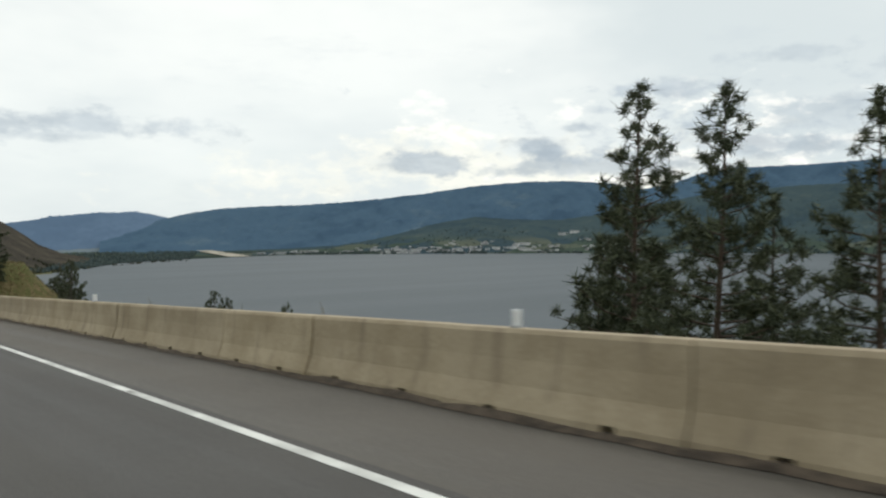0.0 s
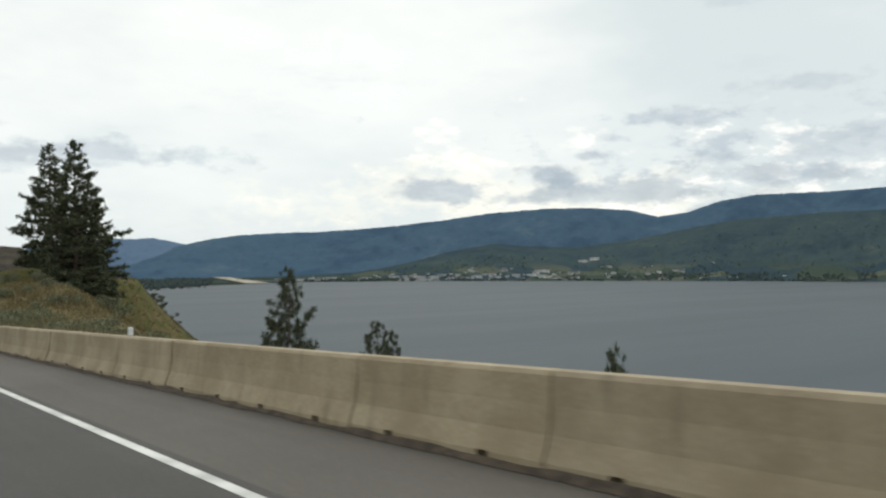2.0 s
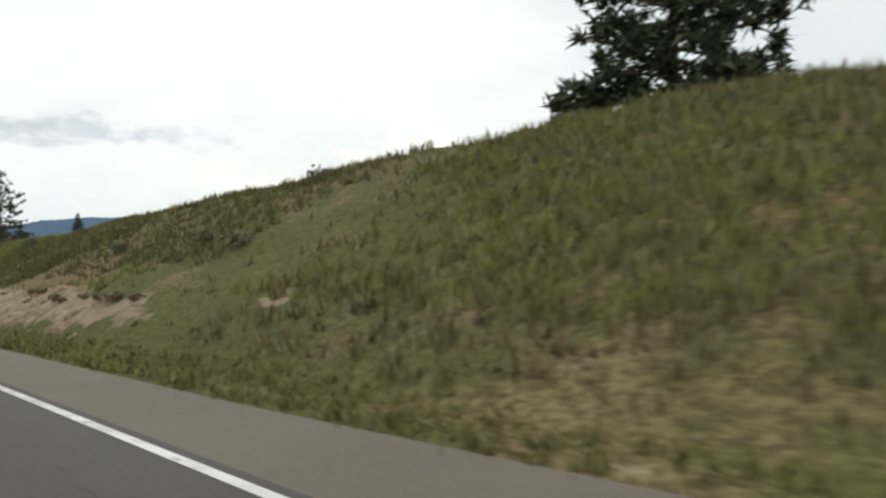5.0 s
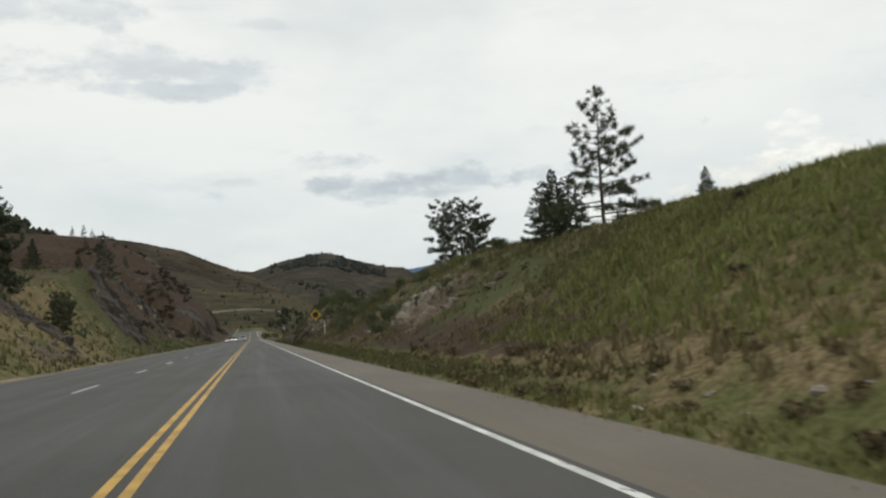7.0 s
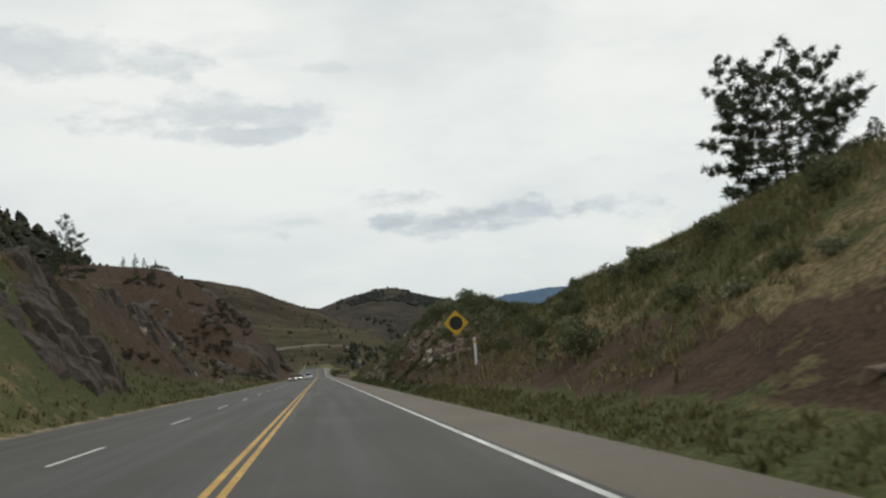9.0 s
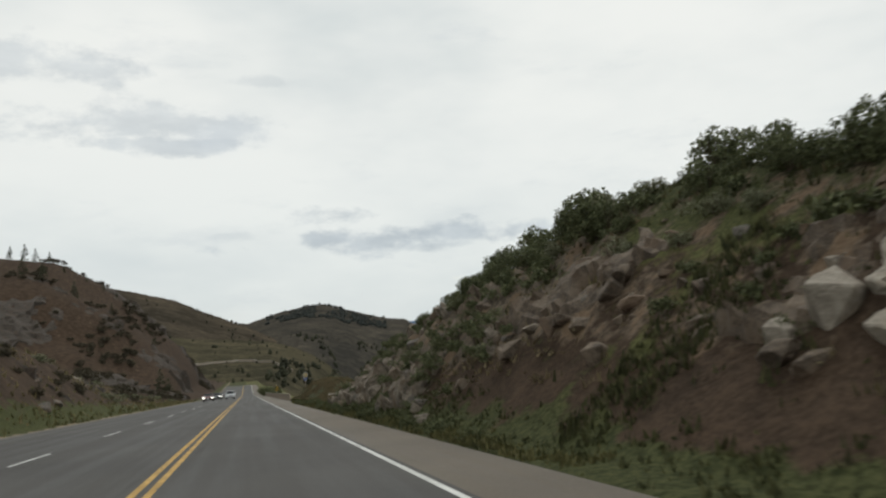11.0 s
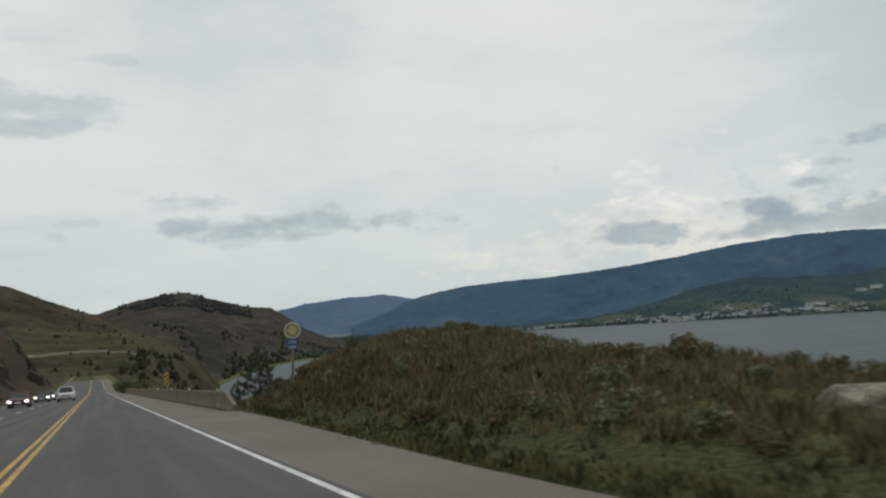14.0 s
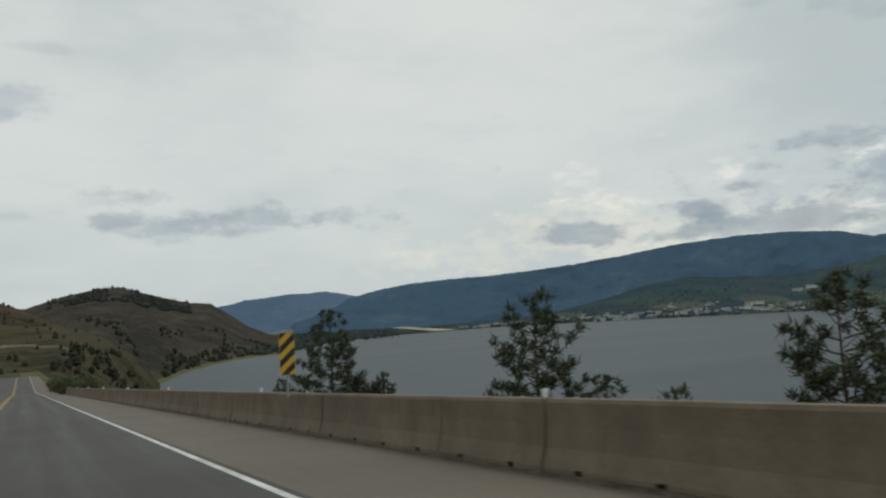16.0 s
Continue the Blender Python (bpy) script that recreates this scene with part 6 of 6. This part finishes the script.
# ---- grass ----
def grass(name, count, y0, y1, u0, u1, hmin, hmax, material_, label, seed, keep, blades=5, width=0.03):
    """Tufts of blades rooted on the ground; keep(u, y) is the chance of each."""
    r = np.random.default_rng(seed)
    y, u = r.uniform(y0, y1, count), r.uniform(u0, u1, count)
    k = r.random(count) < keep(u, y)
    y, u = y[k], u[k]
    x = u + road_x(y)
    n = len(x)
    base = np.stack([x, y, ground_z(x, y) - 0.03], 1)
    base = np.repeat(base, blades, 0) + np.concatenate([r.normal(size=(n * blades, 2)) * 0.07, np.zeros((n * blades, 1))], 1)
    h = np.repeat(hmin + (hmax - hmin) * r.random(n) ** 1.6, blades) * (0.6 + 0.5 * r.random(n * blades))
    a = r.uniform(0, 6.283, n * blades)
    side = np.stack([np.cos(a), np.sin(a), 0 * a], 1) * (width * (0.6 + r.random(n * blades)))[:, None]
    lean = r.normal(size=(n * blades, 2)) * 0.28
    tip = base + np.stack([lean[:, 0] * h, lean[:, 1] * h, h], 1)
    v = np.stack([base - side, base + side, tip], 1).reshape(-1, 3)
    i = np.arange(n * blades) * 3
    ob = mesh_object(name, v.tolist(), np.stack([i, i + 1, i + 2], 1).tolist(), material_)
    return tagged(ob, label, "grass", kind="stuff")


def patchy(seed, scale, lo, hi):
    return lambda u, y: np.clip((fbm(u * scale, y * scale, seed, 3) - lo) / (hi - lo), 0.03, 1)


def bare(u, y):
    return np.clip(1 - 0.95 * rockiness(u, y) - 1.1 * soilness(u, y), 0.02, 1)


pg, ps = patchy(31, 0.12, -0.45, 0.1), patchy(47, 0.15, -0.15, 0.35)
grass("verge_grass", 6000, 100, 168, 3.72, 4.75, 0.05, 0.18, M_VERGE, "low pale green grass along the road verge", 1, lambda u, y: np.clip(1.1 - soilness(u, y), 0.15, 1) * 0.8)
grass("upper_verge_grass", 5500, 164, 236, 3.9, 5.4, 0.05, 0.20, M_OLIVE, "low olive grass along the road verge", 21, lambda u, y: np.clip(1.1 - soilness(u, y), 0.15, 1) * 0.8)
grass("dark_verge_grass", 14000, 232, 345, 4.12, 6.3, 0.05, 0.22, M_DARKGRASS, "dark green grass along the road verge", 11,
      lambda u, y: np.clip(1.1 - soilness(u, y), 0.15, 1) * np.clip((5.8 + 0.5 * np.clip((y - 258) / 8, 0, 1) - u + 0.6 * fbm(u, y * 0.2, 51, 3)) / 0.9, 0, 1) * np.where(y < 262, 0.4, 0.75) * np.clip(0.55 + fbm(u, y * 0.25, 53, 3), 0.1, 1))
grass("green_verge", 8000, 252, 345, 4.12, 5.1, 0.05, 0.20, M_OLIVE, "olive green grass beside the paved shoulder", 23, lambda u, y: np.clip(0.5 + fbm(u, y * 0.3, 57, 3), 0.1, 1) * np.clip((5.1 - u) / 0.6, 0, 1))
grass("bank_grass", 6000, 234, 255, 5.0, 8.8, 0.08, 0.30, M_DARKGRASS, "dark green grass in patches on the earth bank", 24, lambda u, y: np.clip(0.25 - 2.2 * fbm(u * 0.45, y * 0.22, 83, 3), 0.02, 0.9))
grass("slope_grass", 46000, 108, 176, 6.0, 19, 0.10, 0.32, M_GRASS, "tall green bunch grass on the cut slope", 2, lambda u, y: pg(u, y) * bare(u, y) * np.clip(1.1 - 0.8 * dryness(u, y), 0.1, 1), 5, 0.022)
grass("upper_slope_grass", 36000, 170, 240, 6.2, 19, 0.10, 0.36, M_OLIVE, "olive bunch grass on the upper cut slope", 12, lambda u, y: pg(u, y) * bare(u, y) * np.clip((u - 6.5) / 3.5, 0.2, 1), 5, 0.022)
grass("patch_grass", 16000, 126, 160, 7.2, 12.5, 0.08, 0.28, M_OLIVE, "olive and brown grass above the gravel bank", 20, lambda u, y: np.clip(0.2 + pg(u, y), 0, 1), 5, 0.022)
grass("slope_straw", 40000, 74, 240, 5.2, 21, 0.12, 0.40, M_STRAW, "dry straw-coloured grass on the slope", 3, lambda u, y: ps(u, y) * bare(u, y) * np.where(y < 110, 0.65, 0.4 + 0.5 * dryness(u, y)))
grass("cut_grass", 30000, 236, 345, 6.0, 16, 0.10, 0.36, M_DARKGRASS, "dark green grass tufts among the rocks", 4, lambda u, y: pg(u, y) * np.clip(1.15 - 1.0 * rockiness(u, y) - 1.1 * earthiness(u, y) * (u < 9.3), 0.05, 1) * np.where(y > 298, 0.2, 1.0) * np.where((y < 264) & (u < 8.8), 0.25, 1.0))
grass("cut_straw", 15000, 238, 345, 6.0, 15, 0.08, 0.26, M_DRYBUSH, "straw-coloured grass tufts among the rocks", 5, lambda u, y: ps(u, y) * np.clip(bare(u, y), 0.12, 0.5) * np.where(y > 298, 0.4, 1.0))
grass("mound_green", 3600, 297, 347, 5.2, 14, 0.08, 0.24, M_OLIVE, "olive grass over the roadside mound", 17, lambda u, y: ps(u, y) * 0.9, 5, 0.022)
grass("mound_grass", 30000, 300, 347, 5.8, 14, 0.08, 0.30, M_DRYBUSH, "dry brown grass over the roadside mound", 14, lambda u, y: np.clip(0.4 + pg(u, y), 0, 0.95), 5, 0.022)
grass("mound_straw", 7000, 298, 346, 5.4, 13, 0.08, 0.30, M_STRAW, "straw-coloured grass scattered over the roadside mound", 25, lambda u, y: np.clip(0.15 + ps(u, y), 0, 0.8), 5, 0.022)
grass("knoll_grass", 26000, 70, 122, 4.8, 32, 0.10, 0.38, M_STRAW, "dry straw-coloured grass over the knoll", 18, lambda u, y: np.clip(0.25 + pg(u, y), 0, 1), 5, 0.022)
grass("knoll_green", 14000, 70, 122, 4.8, 32, 0.10, 0.32, M_OLIVE, "olive grass over the knoll", 19, lambda u, y: ps(u, y), 5, 0.022)
grass("left_grass", 17000, 180, 420, -26, -10.0, 0.15, 0.55, M_OLIVE, "green grass on the bank above the uphill lane", 6, lambda u, y: pg(u, y) * np.clip(1 - 1.2 * earthiness(u, y), 0.08, 1), 4, 0.045)
grass("left_straw", 11000, 180, 420, -30, -10.0, 0.15, 0.5, M_STRAW, "dry grass on the bank above the uphill lane", 7, lambda u, y: ps(u, y) * np.clip(bare(u, y), 0.12, 1), 4, 0.045)
grass("barrier_weeds", 6000, -30, 98, 4.55, 7.5, 0.15, 0.75, M_STRAW, "dry weeds behind the concrete barrier", 8, lambda u, y: np.clip((y - 56) / 10, 0.04, 1))


# ---- far side of the lake ----
def far_trees(name, hill, count, a0, a1, f0, f1, hmin, hmax, material_, label, seed, keep=1.0):
    """Small crowns of a far wood, joined into one."""
    r = np.random.default_rng(seed)
    v, f = [], []
    for _ in range(count):
        a, q = r.uniform(a0, a1), f0 + (f1 - f0) * r.random() ** 1.4
        if fbm(np.array([a * 1.1]), np.array([q * 9.0]), seed, 3)[0] < keep - 0.6:
            continue
        x, y, z = hill.place(a, q)
        h = hmin + (hmax - hmin) * r.random()
        w = h * r.uniform(0.28, 0.6)
        n0 = len(v)
        for zz, ww in ((-0.1 * h, w * 0.7), (0.3 * h, w), (0.65 * h, w * 0.7)):
            t = r.random() * 6.28
            for j in range(5):
                d = ww * r.uniform(0.75, 1.2)
                v.append((x + d * math.cos(t + j * 1.2566), y + d * math.sin(t + j * 1.2566), z + zz))
        v.append((x, y, z + h))
        for q_ in range(2):
            for j in range(5):
                b0, b1 = n0 + q_ * 5 + j, n0 + q_ * 5 + (j + 1) % 5
                f.append([b0, b1, b1 + 5, b0 + 5])
        for j in range(5):
            f.append([n0 + 10 + j, n0 + 10 + (j + 1) % 5, n0 + 15])
    return tagged(mesh_object(name, v, f, material_), label, "trees", kind="stuff")


# M_FARTREE: leaf colours lightened and blued in place of haze
M_FARTREE = leafy("haze_tinted_woodland", (0.042, 0.062, 0.064), (0.068, 0.090, 0.082), 0.95, 0.01)
# M_FARTREE3: haze over the summit woods is put into their colour
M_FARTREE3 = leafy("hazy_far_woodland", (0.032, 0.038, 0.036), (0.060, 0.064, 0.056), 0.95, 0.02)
M_FARTREE2 = leafy("hillside_trees", (0.024, 0.027, 0.016), (0.058, 0.058, 0.034), 0.95, 0.02)
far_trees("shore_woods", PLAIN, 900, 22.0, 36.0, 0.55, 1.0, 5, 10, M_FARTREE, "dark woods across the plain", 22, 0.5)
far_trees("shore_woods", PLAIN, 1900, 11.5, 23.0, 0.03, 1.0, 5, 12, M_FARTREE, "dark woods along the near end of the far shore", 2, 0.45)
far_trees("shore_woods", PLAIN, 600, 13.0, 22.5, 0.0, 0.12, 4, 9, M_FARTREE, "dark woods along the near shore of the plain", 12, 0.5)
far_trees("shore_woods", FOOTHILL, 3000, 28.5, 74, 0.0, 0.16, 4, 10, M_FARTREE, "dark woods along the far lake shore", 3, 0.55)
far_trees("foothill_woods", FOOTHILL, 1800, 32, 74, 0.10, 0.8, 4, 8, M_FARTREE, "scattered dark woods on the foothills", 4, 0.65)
far_trees("bench_shrubs", BENCH, 260, -12, 7, 0.05, 0.95, 1.2, 3.6, M_FARTREE2, "dark trees and shrubs scattered over the hillside", 5, 0.55)
far_trees("bench_trees", BENCH, 110, 1.5, 7, 0.1, 0.7, 3, 7, M_FARTREE2, "dark trees above the lake on the hillside", 15, 0.5)
far_trees("peak_woods", PEAK, 900, 3, 24, 0.03, 0.45, 4, 10, M_FARTREE2, "dark woods on the brown hill", 6, 0.66)
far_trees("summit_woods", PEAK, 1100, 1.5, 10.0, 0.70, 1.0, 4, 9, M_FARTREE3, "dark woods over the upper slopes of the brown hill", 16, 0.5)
far_trees("saddle_woods", SADDLE, 160, -14, 2, 0.2, 1.0, 2.5, 5.5, M_FARTREE2, "dark trees on the brown saddle hill", 7, 0.6)
far_trees("crag_pines", CRAG, 2300, -45, -9, 0.10, 1.02, 4, 10, M_FARTREE2, "dark pines on the rocky crag", 8, 0.42)

# the airfield strip and far town
M_RUNWAY = plain("pale_runway", (0.30, 0.27, 0.21), (0.42, 0.38, 0.30), 0.01, 0.9, 0, 0)
M_HOUSE = plain("pale_building_wall", (0.66, 0.66, 0.65), (0.80, 0.80, 0.79), 0.05, 0.8, 0, 0, spread=0.45)
M_HROOF = plain("grey_building_roof", (0.28, 0.28, 0.29), (0.5, 0.5, 0.52), 0.05, 0.7, 0, 0, spread=0.5)


def far_strip(name, corners, label):
    v = []
    for a, r, z in corners:
        v.append((r * math.sin(radians(a)), 190 + r * math.cos(radians(a)), z))
    return tagged(mesh_object(name, v, [[0, 1, 2, 3]], M_RUNWAY), label, "runway", kind="structure")


far_strip("runway", ((25.6, 2830, -65.2), (27.2, 2850, -65.2), (24.0, 3900, -57.5), (22.9, 3900, -57.5)), "pale airfield runway beyond the far shore")


def house_proto(w, d, h):
    base = new("far_building")
    part("wall", box(bmesh.new(), -w / 2, w / 2, -d / 2, d / 2, -6, h), M_HOUSE, base)
    bm = bmesh.new()
    box(bm, -w / 2 - 1, w / 2 + 1, -d / 2 - 1, d / 2 + 1, h, h + 1.2, 0.3)
    part("roof", bm, M_HROOF, base)
    for k in range(4):
        x = -w / 2 + w * (k + 0.5) / 4
        part("window", box(bmesh.new(), x - w * 0.07, x + w * 0.07, -d / 2 - 0.15, -d / 2 + 0.2, h * 0.35, h * 0.7), M_GLASS, base)
    return tagged(base, "pale low building in the town beyond the lake", "building", "far town buildings")


HOUSES = [house_proto(16, 12, 6), house_proto(44, 24, 8), house_proto(26, 14, 9)]
for _ in range(160):
    a = rr.triangular(27, 66, 37)
    f = rr.uniform(0.02, 0.22) if rr.random() < 0.7 else rr.uniform(0.1, 0.4)
    x, y, z = FOOTHILL.place(a, f)
    if z < LAKE_Z + 1.2:
        z = LAKE_Z + 1.2
    k = rr.choice((0, 0, 0, 1, 2))
    copy_thing(HOUSES[k], Matrix.Translation((x, y, z)) @ Matrix.Rotation(radians(-a + rr.uniform(-35, 35)), 4, "Z") @ Matrix.Scale(rr.uniform(0.5, 1.0), 4))
for a, f in ((49.6, 0.60), (50.4, 0.61), (36.0, 0.17), (37.5, 0.2), (39.0, 0.14), (34.0, 0.15), (47.0, 0.3)):
    x, y, z = FOOTHILL.place(a, f)
    copy_thing(HOUSES[1], Matrix.Translation((x, y, z)) @ Matrix.Rotation(radians(-a), 4, "Z"))

# the highway where it climbs the far hillside, with its pale guard wall
ys = []
for k in range(40):
    a = -4.5 + 8.0 * k / 39
    f = 0.30 + 0.10 * math.sin(k / 39 * 2.6)
    ys.append((BENCH.place(a, f), BENCH.place(a, f + 0.012)))
v, f = [], []
for lo, hi in ys:
    v += [(lo[0], lo[1], lo[2] + 0.2), (lo[0], lo[1], lo[2] + 1.9), (hi[0], hi[1], hi[2] + 1.5)]
for k in range(39):
    b = 3 * k
    f += [[b, b + 3, b + 4, b + 1], [b + 1, b + 4, b + 5, b + 2]]
tagged(mesh_object("far_road_wall", v, f, M_PALEROCK), "pale guard wall of the highway on the far hillside", "wall", kind="structure")

for ob in protos + HOUSES:
    for o in (*ob.children_recursive, ob):
        bpy.data.objects.remove(o)
